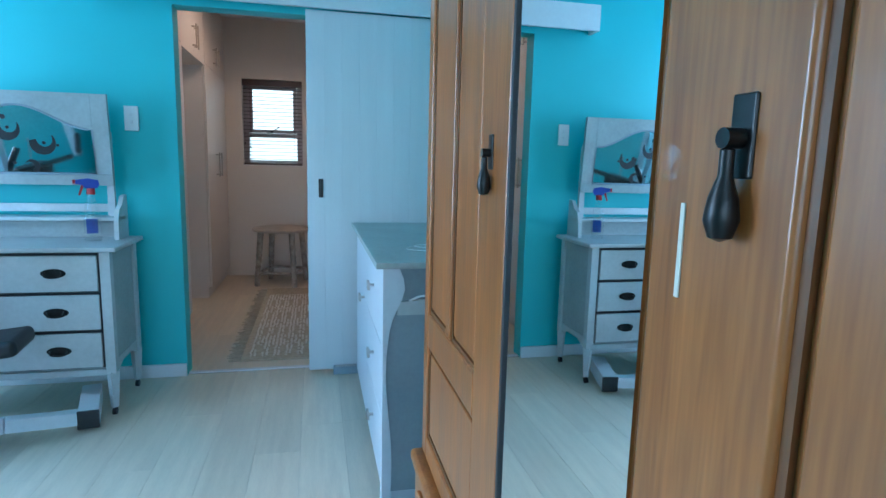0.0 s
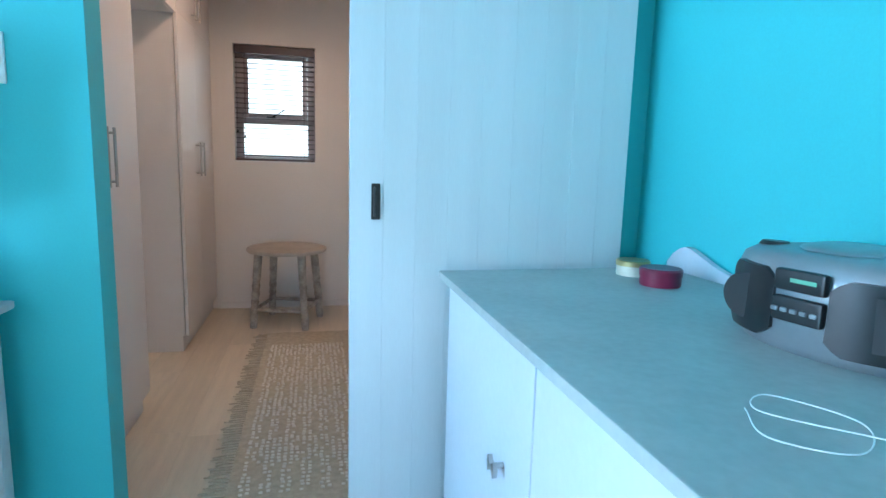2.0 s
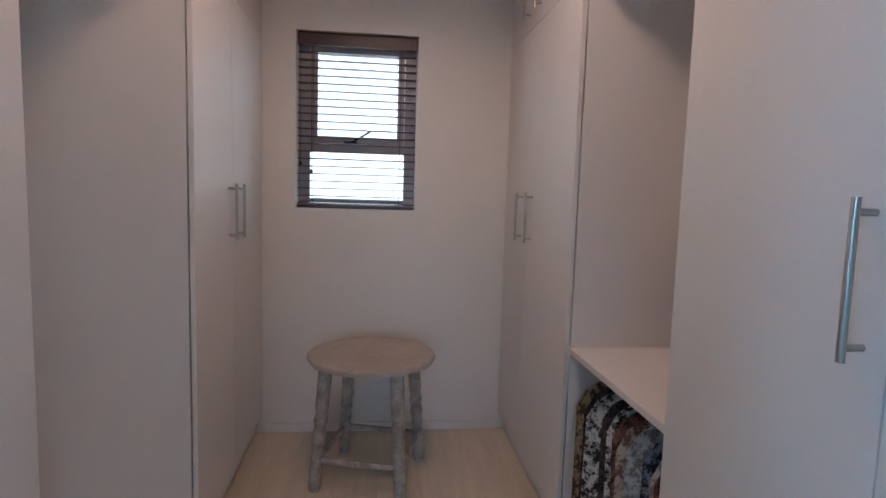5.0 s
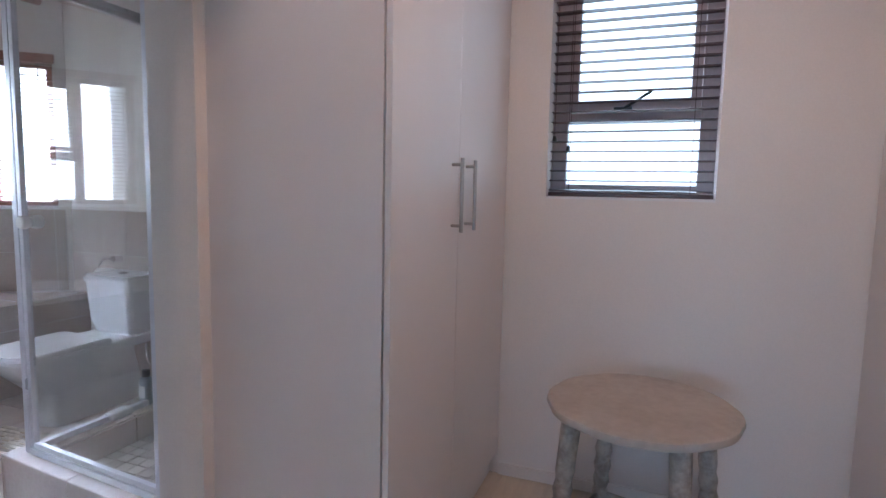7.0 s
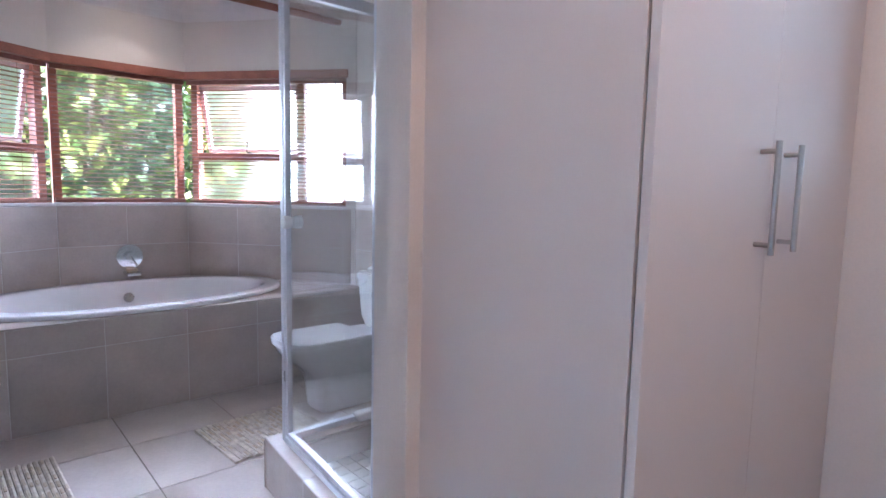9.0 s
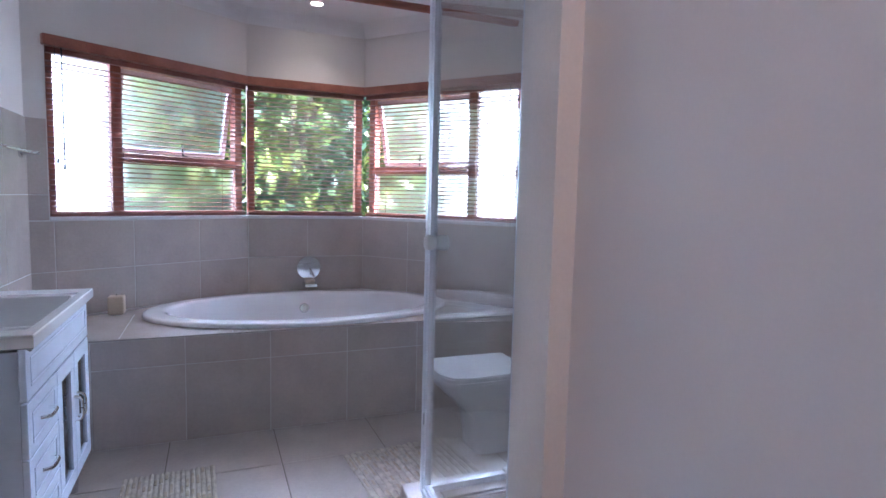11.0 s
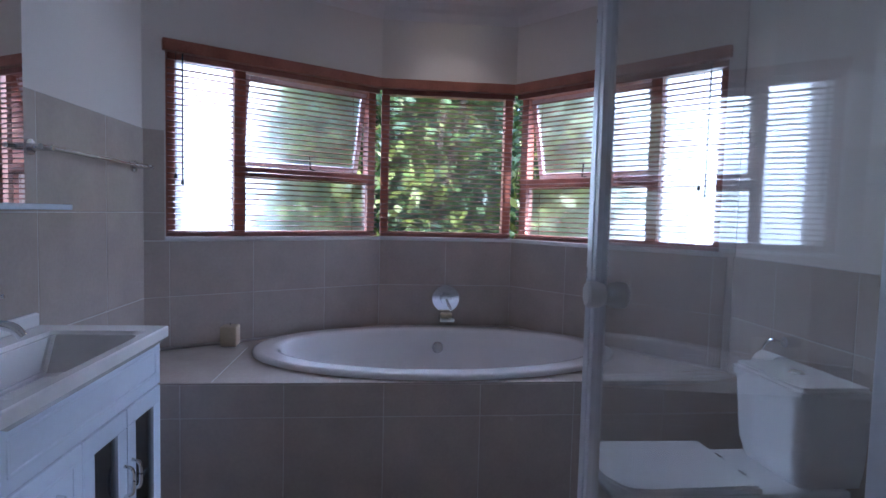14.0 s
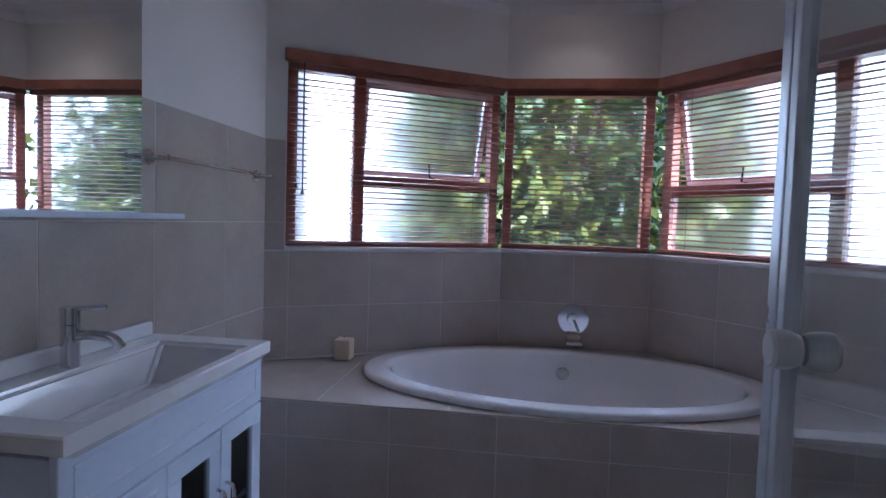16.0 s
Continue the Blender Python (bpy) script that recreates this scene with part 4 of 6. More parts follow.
def stool():
    s = thing("stool", "round stool with scalloped top and worn white legs", "stool", at=pose(-0.60, 6.645, 0, 0, 0, -16))
    n, bb = 96, bmesh.new()
    rings = []
    for r, z in ((0.262, 0.545), (0.278, 0.549), (0.283, 0.560), (0.280, 0.572), (0.268, 0.578)):
        rings.append([bb.verts.new(((r + 0.006 * abs(math.sin(10 * math.pi * k / n)) ** 0.7) * math.cos(2 * math.pi * k / n), (r + 0.006 * abs(math.sin(10 * math.pi * k / n)) ** 0.7) * math.sin(2 * math.pi * k / n), z)) for k in range(n)])
    for a, c in zip(rings, rings[1:]):
        for k in range(n):
            bb.faces.new((a[k], a[(k + 1) % n], c[(k + 1) % n], c[k]))
    bb.faces.new(rings[0][::-1])
    bb.faces.new(rings[-1])
    part("seat", bb, DISTR, s, "scalloped worn cream top")
    for k in range(4):
        a = math.pi / 4 + k * math.pi / 2
        top, bot = Vector((0.222 * math.cos(a), 0.222 * math.sin(a), 0.545)), Vector((0.272 * math.cos(a), 0.272 * math.sin(a), 0.0))
        d = bot - top
        prof = [(0, 0), (0.024, 0), (0.028, 0.03), (0.028, 0.15), (0.023, 0.165), (0.029, 0.19), (0.024, 0.22), (0.031, 0.25), (0.025, 0.28), (0.031, 0.31), (0.025, 0.34), (0.030, 0.37), (0.029, 0.40), (0.031, 0.545), (0, 0.545)]
        bb = lathe([(r, z / 0.545 * d.length) for r, z in prof], n=10)
        bmesh.ops.transform(bb, matrix=Matrix.Translation(bot) @ (-d).to_track_quat("Z", "Y").to_matrix().to_4x4(), verts=bb.verts)
        part("leg", bb, LEGW, s, "turned leg with chipped white paint, darkened for shade")
    q = [Vector((0.26 * math.cos(math.pi / 4 + k * math.pi / 2), 0.26 * math.sin(math.pi / 4 + k * math.pi / 2), 0.135)) for k in range(4)]
    for k in range(4):
        part("stretcher", cyl(q[k], q[(k + 1) % 4], 0.014), LEGW, s)


stool()


def rug():
    r = thing("runner_rug", "woven beige runner rug with white textured yarn", "rug")
    X0, X1, Y0, Y1 = -0.72, -0.17, 4.26, 6.34
    bb = bmesh.new()
    nx, ny = 14, 52
    g_ = [[bb.verts.new((X0 + (X1 - X0) * i / nx, Y0 + (Y1 - Y0) * j / ny, 0.010 + 0.0015 * math.sin(i * 1.7 + j * 0.9))) for i in range(nx + 1)] for j in range(ny + 1)]
    lo = [[bb.verts.new((X0 + (X1 - X0) * i / nx, Y0 + (Y1 - Y0) * j / ny, 0.001)) for i in (0, nx)] for j in (0, ny)]
    for j in range(ny):
        for i in range(nx):
            bb.faces.new((g_[j][i], g_[j][i + 1], g_[j + 1][i + 1], g_[j + 1][i]))
    bb.faces.new(g_[0][::-1] + [lo[0][0], lo[0][1]])
    bb.faces.new(g_[ny] + [lo[1][1], lo[1][0]])
    bb.faces.new([g_[j][0] for j in range(ny + 1)] + [lo[1][0], lo[0][0]])
    bb.faces.new([g_[j][nx] for j in range(ny, -1, -1)] + [lo[0][1], lo[1][1]])
    part("weave", bb, RUG, r)
    bb = bmesh.new()
    rr = random.Random(2)
    for j in range(64):
        for i in range(19):
            if rr.random() < 0.14 or (j // 8) % 2 == 0 and i % 3 == 2:
                continue
            x, y = X0 + 0.05 + i * 0.0245 + rr.uniform(-0.004, 0.004), Y0 + 0.08 + j * 0.027 + rr.uniform(-0.005, 0.005)
            box(x - 0.007, x + 0.007, y - 0.0055, y + 0.0055, 0.010, 0.0150 + rr.uniform(0, 0.003), 0.002, bm=bb, seg=1)
    o = part("yarn_pattern", bb, RUGW, r, "rows of cream yarn loops")
    o["kind"] = "stuff"
    bb = bmesh.new()
    for j in range(88):
        y = Y0 + 0.01 + j * 0.0236
        for sx, xe in ((-1, X0), (1, X1)):
            L_ = rr.uniform(0.06, 0.10)
            tube([(xe, y, 0.007), (xe + sx * L_ * 0.5, y + rr.uniform(-0.006, 0.006), 0.006), (xe + sx * L_, y + rr.uniform(-0.01, 0.01), 0.004)], 0.0035, 5, bm=bb)
    o = part("fringe", bb, RUG, r, "knotted side fringe")
    o["kind"] = "stuff"


rug()


# ---- windows ----
def blind(parent, L_, z0, z1, y, pitch, depth, material, valance, m, h=0.0040):
    """A venetian blind of horizontal slats, in the wall's own frame."""
    def add(name, bb, mt, p, label=""):
        bmesh.ops.transform(bb, matrix=m, verts=bb.verts)
        return part(name, bb, mt, p, label)

    v = add("valance", box(0.004, L_ - 0.004, y - 0.005, y + 0.018, z1 - valance, z1, 0.003), material, parent)
    n = int((z1 - valance - z0 - 0.02) / pitch)
    for k in range(n):
        z = z0 + 0.025 + k * pitch
        bb = bmesh.new()
        x0_, x1_ = 0.008, L_ - 0.008
        prism([(y - depth / 2, z - h), (y, z + 0.0015), (y + depth / 2, z - h), (y + depth / 2, z - h + 0.0022), (y, z + 0.0037), (y - depth / 2, z - h + 0.0022)], "x", x0_, x1_, bm=bb)
        add("slat", bb, material, parent)
    add("bottom_rail", box(0.006, L_ - 0.006, y - depth / 2, y + depth / 2, z0, z0 + 0.016, 0.003), material, parent)
    for u in (0.14, 0.86):
        add("ladder_cord", cyl((L_ * u, y - depth / 2 - 0.001, z0), (L_ * u, y - depth / 2 - 0.001, z1 - valance), 0.0012, n=5), material, parent)


def window_dressing():
    w = tagged(new("window_1"), "white framed window with dark venetian blind", "window", kind="structure")
    X0, X1, Z0, Z1, Y = -1.01, -0.39, 1.20, 2.10, DRESS_Y + 0.13
    bb = bmesh.new()
    for a in ((X0, X0 + 0.06, Z0, Z1), (X1 - 0.06, X1, Z0, Z1), (X0 + 0.06, X1 - 0.06, Z0, Z0 + 0.055), (X0 + 0.06, X1 - 0.06, Z1 - 0.055, Z1), (X0 + 0.06, X1 - 0.06, 1.50, 1.545)):
        box(a[0], a[1], Y - 0.02, Y + 0.03, a[2], a[3], 0.004, bm=bb)
    part("window_frame", bb, MAHOGP, w)
    sash = bmesh.new()
    for a in ((X0 + 0.062, X0 + 0.10, 1.548, Z1 - 0.057), (X1 - 0.10, X1 - 0.062, 1.548, Z1 - 0.057), (X0 + 0.10, X1 - 0.10, 1.548, 1.585), (X0 + 0.10, X1 - 0.10, Z1 - 0.095, Z1 - 0.057)):
        box(a[0], a[1], Y - 0.028, Y + 0.008, a[2], a[3], 0.004, bm=sash)
    part("sash", sash, MAHOGP, w)
    p1 = part("pane", box(X0 + 0.06, X1 - 0.06, Y, Y + 0.004, Z0 + 0.055, 1.50), FROST, w)
    p2 = part("pane", box(X0 + 0.10, X1 - 0.10, Y - 0.012, Y - 0.008, 1.585, Z1 - 0.095), FROST, w)
    p1.visible_shadow = p2.visible_shadow = False
    part("window_sill", box(X0 + 0.001, X1 - 0.001, DRESS_Y - 0.001, Y - 0.02, Z0 - 0.006, Z0 + 0.004), BASEB, w)
    part("stay", cyl((-0.73, Y - 0.05, 1.555), (-0.63, Y - 0.06, 1.615), 0.006), BLACKM, w, "dark metal window stay")
    part("stay_plate", box(-0.77, -0.70, Y - 0.055, Y - 0.027, 1.55, 1.56, 0.002), BLACKM, w)
    bl = thing("venetian_blind", "dark brown venetian blind with open slats", "blind")
    blind(bl, X1 - X0, Z0 + 0.005, Z1 - 0.001, DRESS_Y + 0.035, 0.0385, 0.045, SLATD, 0.065, Matrix.Translation((X0, 0, 0)), 0.0036)
    for dz, xx in ((0, -0.985), (-0.04, -0.93)):
        part("cord_tassel", lathe([(0, 0), (0.009, 0.004), (0.006, 0.022), (0, 0.026)], (xx, DRESS_Y + 0.006, 1.42 + dz), 12), BLKP, bl)
        part("cord", cyl((xx, DRESS_Y + 0.006, 1.44 + dz), (xx, DRESS_Y + 0.006, 2.06), 0.0013, n=5), SLATD, bl)


MAHOGP = mat("mauve_brown_window_frame", (0.50, 0.42, 0.42), 0.4, var=0.1, scale=4, bump=0.03)
window_dressing()


def bay_window(i, a, c, x_lo, x_hi, mullion, open_lo):
    """One face of the bay: x runs from a to c in the wall's own frame; the room lies on the +y side."""
    m, L_ = seg_pose(a, c)
    w = tagged(new("window_%d" % (i + 2)), "red-brown timber bay window with venetian blind", "window", kind="structure")

    def add(name, bb, mt, p=w, label=""):
        bmesh.ops.transform(bb, matrix=m, verts=bb.verts)
        return part(name, bb, mt, p, label)

    Y = -0.10
    t = 0.05
    bb = bmesh.new()
    bars = [(x_lo, x_lo + t, SILL, HEAD), (x_hi - t, x_hi, SILL, HEAD), (x_lo + t, x_hi - t, SILL, SILL + 0.045), (x_lo + t, x_hi - t, HEAD - 0.05, HEAD)]
    panes = []
    if mullion:
        mx0, mx1 = mullion - 0.03, mullion + 0.03
        bars.append((mx0, mx1, SILL + 0.045, HEAD - 0.05))
        lo, hi = ((x_lo + t, mx0), (mx1, x_hi - t))
        op, fx = (lo, hi) if open_lo else (hi, lo)
        bars.append((op[0], op[1], 1.385, 1.435))
        panes = [(fx[0], fx[1], SILL + 0.045, HEAD - 0.05), (op[0], op[1], SILL + 0.045, 1.385)]
    else:
        panes = [(x_lo + t, x_hi - t, SILL + 0.045, HEAD - 0.05)]
    for p in bars:
        box(p[0], p[1], Y - 0.03, Y + 0.035, p[2], p[3], 0.004, bm=bb)
    add("window_frame", bb, MAHOG)
    for p in panes:
        o = add("pane", box(p[0], p[1], Y, Y + 0.004, p[2], p[3]), FROST if mullion else GARDEN)
        o.visible_shadow = False
    if mullion:
        # top-hung sash, pushed out a little at the bottom
        z0, z1 = 1.44, HEAD - 0.055
        tilt = Matrix.Translation((0, Y - 0.005, z1)) @ Matrix.Rotation(radians(-13), 4, "X") @ Matrix.Translation((0, -Y + 0.005, -z1))
        sb = bmesh.new()
        for p in ((op[0], op[0] + 0.03, z0, z1), (op[1] - 0.03, op[1], z0, z1), (op[0] + 0.03, op[1] - 0.03, z0, z0 + 0.03), (op[0] + 0.03, op[1] - 0.03, z1 - 0.03, z1)):
            box(p[0], p[1], Y - 0.02, Y + 0.01, p[2], p[3], 0.003, bm=sb)
        bmesh.ops.transform(sb, matrix=tilt, verts=sb.verts)
        s = add("sash", sb, MAHOGP, w, "pushed-out top-hung sash")
        gb = box(op[0] + 0.03, op[1] - 0.03, Y - 0.006, Y - 0.002, z0 + 0.03, z1 - 0.03)
        bmesh.ops.transform(gb, matrix=tilt, verts=gb.verts)
        o = add("pane", gb, FROST)
        o.visible_shadow = False
        mid = (op[0] + op[1]) / 2
        add("stay", tube([(mid - 0.03, Y + 0.03, 1.44), (mid, Y + 0.03, 1.445), (mid, Y + 0.02, 1.52)], 0.005), BLACKM, w, "dark metal window stay")
    add("window_sill", box(x_lo - 0.01, x_hi + 0.01, -0.07, 0.012, SILL - 0.004, SILL + 0.014, 0.004), BASEB, w, "white sill edge")
    bl = thing("venetian_blind", "red-brown timber venetian blind, slats open", "blind", "bay blinds")
    blind(bl, x_hi - x_lo, SILL + 0.018, HEAD - 0.03, -0.028, 0.0278, 0.025, SLAT, 0.03, m @ Matrix.Translation((x_lo, 0, 0)))
    add("pelmet", box(x_lo - 0.02, x_hi + 0.02, -0.045, 0.030, HEAD - 0.03, HEAD + 0.025, 0.004), MAHOG, bl, "red-brown timber pelmet")
    if mullion:
        xe = x_hi - 0.09 if not open_lo else x_lo + 0.07
        xe = x_lo + 0.07 if (x_lo + x_hi) / 2 > mullion else x_hi - 0.07
        for dx in (0, 0.03):
            add("cord", cyl((xe + dx, 0.004, 1.33 + dx), (xe + dx, 0.004, HEAD - 0.03), 0.004 if dx == 0 else 0.0015, n=6), BLKP, bl)
            tb = lathe([(0, 0), (0.009, 0.004), (0.006, 0.024), (0, 0.028)], (xe + dx, 0.004, 1.32 + dx), 12)
            add("cord_tassel", tb, BLKP, bl)


L0 = (Vector(BAY[0]) - Vector(BAY[1])).length
L2 = (Vector(BAY[3]) - Vector(BAY[2])).length
bay_window(0, BAY[1], BAY[0], 0.0, L0 - 0.105, L0 - 0.105 - 0.36, True)
bay_window(1, BAY[2], BAY[1], 0.0, 0.81, None, False)
bay_window(2, BAY[3], BAY[2], 0.045, L2, 0.045 + 0.36, False)


# ---- bathroom things ----
DECK = 0.53
FRONT = -3.94
TUB = (-4.47, 6.06)
TA, TB = 0.515, 0.895


def bath():
    s = thing("bath_surround", "taupe tiled bath platform across the bay", "bath platform")
    n = 64
    out = [(FRONT - 0.0015, S_Y + 0.01), (FRONT - 0.0015, N_Y - 0.006), (BAY[3][0] - 0.01, N_Y - 0.006), (BAY[3][0] - 0.02, BAY[3][1] - 0.02), (BAY[2][0] + 0.012, BAY[2][1]), (BAY[1][0] + 0.012, BAY[1][1]), (BAY[0][0] + 0.01, BAY[0][1] + 0.012)]
    bb = prism(out, "z", 0.002, DECK - 0.43)
    part("core", bb, GROUT, s)
    # deck slab with an oval hole
    bb = bmesh.new()
    poly = [Vector(p) for p in out]

    def edge_hit(a):
        d = Vector((math.cos(a), math.sin(a)))
        best = None
        o = Vector(TUB)
        for p, q in zip(poly, poly[1:] + poly[:1]):
            e = q - p
            den = d.x * e.y - d.y * e.x
            if abs(den) < 1e-9:
                continue
            w = p - o
            t = (w.x * e.y - w.y * e.x) / den
            u = (w.x * d.y - w.y * d.x) / den
            if t > 0 and -1e-6 <= u <= 1 + 1e-6 and (best is None or t < best):
                best = t
        return o + d * best

    angs = sorted([2 * math.pi * k / n for k in range(n)] + [math.atan2(p.y - TUB[1], p.x - TUB[0]) % (2 * math.pi) for p in poly])
    lo, hi, inn = [], [], []
    sb = bmesh.new()
    for a in angs:
        e = edge_hit(a)
        d = Vector((math.cos(a), math.sin(a)))
        r = 1 / math.sqrt((d.x / (TA - 0.06)) ** 2 + (d.y / (TB - 0.06)) ** 2)
        r = min(r, (e - Vector(TUB)).length - 0.004)
        q = Vector(TUB) + d * r
        hi.append(bb.verts.new((e.x, e.y, DECK - 0.006)))
        inn.append(bb.verts.new((q.x, q.y, DECK - 0.006)))
        lo.append(bb.verts.new((e.x, e.y, DECK - 0.43)))
    k = len(angs)
    for i in range(k):
        j = (i + 1) % k
        bb.faces.new((hi[i], hi[j], inn[j], inn[i]))
        sb.faces.new([sb.verts.new(v.co) for v in (lo[i], lo[j], hi[j], hi[i])])
    part("deck_slab", bb, TILE, s)
    part("front_bed", sb, GROUT, s)
    # front tiles: a narrow course over a tall one
    w = 0.397
    y = 5.80 - 3 * w
    while y < N_Y:
        u0, u1 = max(y, S_Y + 0.012), min(y + w, N_Y - 0.008)
        if u1 - u0 > 0.03:
            part("tile", box(FRONT - 0.008, FRONT, u0 + 0.002, u1 - 0.002, 0.004, 0.3825, 0.0012, seg=1), TILE, s, smooth=0)
            part("tile", box(FRONT - 0.008, FRONT, u0 + 0.002, u1 - 0.002, 0.3865, DECK - 0.0125, 0.0012, seg=1), TILE, s, smooth=0)
        y += w
    # joints between the deck tiles
    for y in (5.12, 5.62, 6.5, 6.98):
        part("grout_line", box(FRONT - (0.6 if y in (5.12, 6.98) else 0.07), FRONT - 0.009, y - 0.0015, y + 0.0015, DECK - 0.007, DECK - 0.0052), GROUT, s, smooth=0)
    part("edge_trim", box(FRONT - 0.012, FRONT, S_Y + 0.012, N_Y - 0.008, DECK - 0.012, DECK - 0.003, 0.003), TILE, s)
    t = thing("bathtub", "white oval drop-in bathtub with broad rim", "bathtub")
    prof = [(1.0, -0.002), (1.0, 0.012), (0.992, 0.020), (0.975, 0.024), (0.90, 0.025), (0.875, 0.021), (0.855, 0.008), (0.82, -0.08), (0.77, -0.22), (0.70, -0.34), (0.60, -0.39), (0.4, -0.40), (0.0, -0.40)]
    bb = bmesh.new()
    rings = []
    m_ = 72
    for r, z in prof:
        if r == 0:
            rings.append([bb.verts.new((TUB[0], TUB[1], DECK + z))])
            continue
        ring = []
        for q in range(m_):
            a = 2 * math.pi * q / m_
            ring.append(bb.verts.new((TUB[0] + (TA * 1.0 - (1 - r) * TB * 0.78) * math.cos(a) if r > 0.5 else TUB[0] + (TA - 0.5 * TB * 0.78) * r / 0.5 * 0.9 * math.cos(a), TUB[1] + TB * r * math.sin(a), DECK + z)))
        rings.append(ring)
    for a, c in zip(rings, rings[1:]):
        for q in range(m_):
            j = (q + 1) % m_
            if len(c) == 1:
                bb.faces.new((a[q], a[j], c[0]))
            else:
                bb.faces.new((a[q], a[j], c[j], c[q]))
    part("shell", bb, ACRYL, t, smooth=50)
    o = part("overflow", lathe([(0, 0.012), (0.028, 0.012), (0.033, 0.006), (0.033, 0)], (0, 0, 0), 24), CHROME, t, "round chrome overflow")
    o.matrix_local = pose(TUB[0] - TA + 0.152, 6.10, DECK - 0.075, 0, 76, 0)
    mx = thing("bath_mixer", "round chrome wall-mounted bath mixer", "tap")
    X = BAY[1][0] + 0.012
    part("plate", cyl((X, 6.165, 0.70), (X + 0.014, 6.165, 0.70), 0.082, n=36), CHROME, mx)
    part("dial", cyl((X + 0.014, 6.165, 0.70), (X + 0.05, 6.165, 0.70), 0.036, 0.032, n=28), CHROME, mx)
    part("lever", cyl((X + 0.045, 6.165, 0.70), (X + 0.085, 6.19, 0.645), 0.007), CHROME, mx)
    part("spout", box(X, X + 0.13, 6.12, 6.21, 0.575, 0.60, 0.008), CHROME, mx)
    so = thing("soap", "cream bar of soap on the spout", "soap")
    part("bar", box(X + 0.03, X + 0.085, 6.13, 6.20, 0.60, 0.622, 0.010, seg=3), WAX, so)
    ca_ = thing("candle", "cream square pillar candle on the tiled ledge", "candle")
    part("wax", box(-4.605, -4.525, 4.99, 5.07, DECK, DECK + 0.10, 0.008, seg=3), WAX, ca_)
    part("wick", cyl((-4.565, 5.03, DECK + 0.10), (-4.563, 5.032, DECK + 0.112), 0.0015, n=6), BLKP, ca_)


bath()


def toilet():
    t = thing("toilet", "white close-coupled ceramic toilet, lid closed", "toilet", at=pose(-3.43, -0.035, 0) @ Matrix.Diagonal((0.95, 1, 0.98, 1)))
    hw = 0.185
    yb, yf = 7.10, 6.53

    def bowl_ring(w, f, r, z, n=12):
        q = w * 0.55
        pts = [(-w, r), (-w, f + q)]
        for k in range(1, n):
            a = math.pi * k / n
            c = math.cos(a)
            pts.append((-w * math.copysign(abs(c) ** 0.6, c), f + q - q * math.sin(a) ** 0.6))
        return pts + [(w, f + q), (w, r)]

    bb = bmesh.new()
    rings = []
    for w, f, r, z in ((0.115, 6.72, 7.22, 0.0), (0.118, 6.715, 7.22, 0.05), (0.125, 6.70, 7.20, 0.18), (0.155, 6.62, 7.16, 0.26), (0.178, 6.555, 7.13, 0.33), (0.183, 6.54, 7.12, 0.372)):
        rings.append([bb.verts.new((x, y, z)) for x, y in bowl_ring(w, f, r, z)])
    for a, c in zip(rings, rings[1:]):
        for i in range(len(a)):
            bb.faces.new((a[i], a[(i + 1) % len(a)], c[(i + 1) % len(a)], c[i]))
    bb.faces.new(rings[0][::-1])
    bb.faces.new(rings[-1])
    part("bowl", bb, CERAM, t)
    bb = prism(bowl_ring(0.187, 6.53, 6.985, 0), "z", 0.374, 0.388)
    part("seat", bb, CERAM, t)
    bb = prism(bowl_ring(0.188, 6.528, 6.99, 0), "z", 0.391, 0.415)
    bmesh.ops.bevel(bb, geom=[e for e in bb.edges if min(v.co.z for v in e.verts) > 0.41], offset=0.008, segments=3, affect="EDGES")
    part("lid", bb, CERAM, t)
    for sx in (-0.07, 0.07):
        part("hinge", cyl((sx - 0.02, 7.0, 0.395), (sx + 0.02, 7.0, 0.395), 0.012), CHROME, t)
    part("rear_deck", box(-0.18, 0.18, 6.99, 7.30, 0.33, 0.385, 0.012, seg=3), CERAM, t)
    bb = bmesh.new()
    rings = []
    for w, f, z in ((0.155, 7.135, 0.385), (0.17, 7.115, 0.45), (0.185, 7.10, 0.68)):
        pts = [(-w, N_Y - 0.03), (-w, f + 0.035), (-w + 0.012, f + 0.012), (-w + 0.04, f), (w - 0.04, f), (w - 0.012, f + 0.012), (w, f + 0.035), (w, N_Y - 0.03)]
        rings.append([bb.verts.new((x, y, z)) for x, y in pts])
    for a, c in zip(rings, rings[1:]):
        for i in range(8):
            bb.faces.new((a[i], a[(i + 1) % 8], c[(i + 1) % 8], c[i]))
    bb.faces.new(rings[0][::-1])
    bb.faces.new(rings[-1])
    part("cistern", bb, CERAM, t)
    pts = [(-0.192, N_Y - 0.026), (-0.192, 7.13), (-0.18, 7.105), (-0.15, 7.092), (0.15, 7.092), (0.18, 7.105), (0.192, 7.13), (0.192, N_Y - 0.026)]
    bb = prism(pts, "z", 0.682, 0.722)
    bmesh.ops.bevel(bb, geom=[e for e in bb.edges if min(v.co.z for v in e.verts) > 0.71], offset=0.014, segments=3, affect="EDGES")
    part("cistern_lid", bb, CERAM, t)
    part("flush_button", lathe([(0, 0.008), (0.022, 0.008), (0.026, 0.003), (0.026, 0)], (0, 7.22, 0.722), 24), CHROME, t)
    part("pipe", tube(curve_pts([(0.10, N_Y - 0.015, 0.18), (0.13, 7.28, 0.18), (0.14, 7.25, 0.24), (0.13, 7.25, 0.40)]), 0.008), CHROME, t)


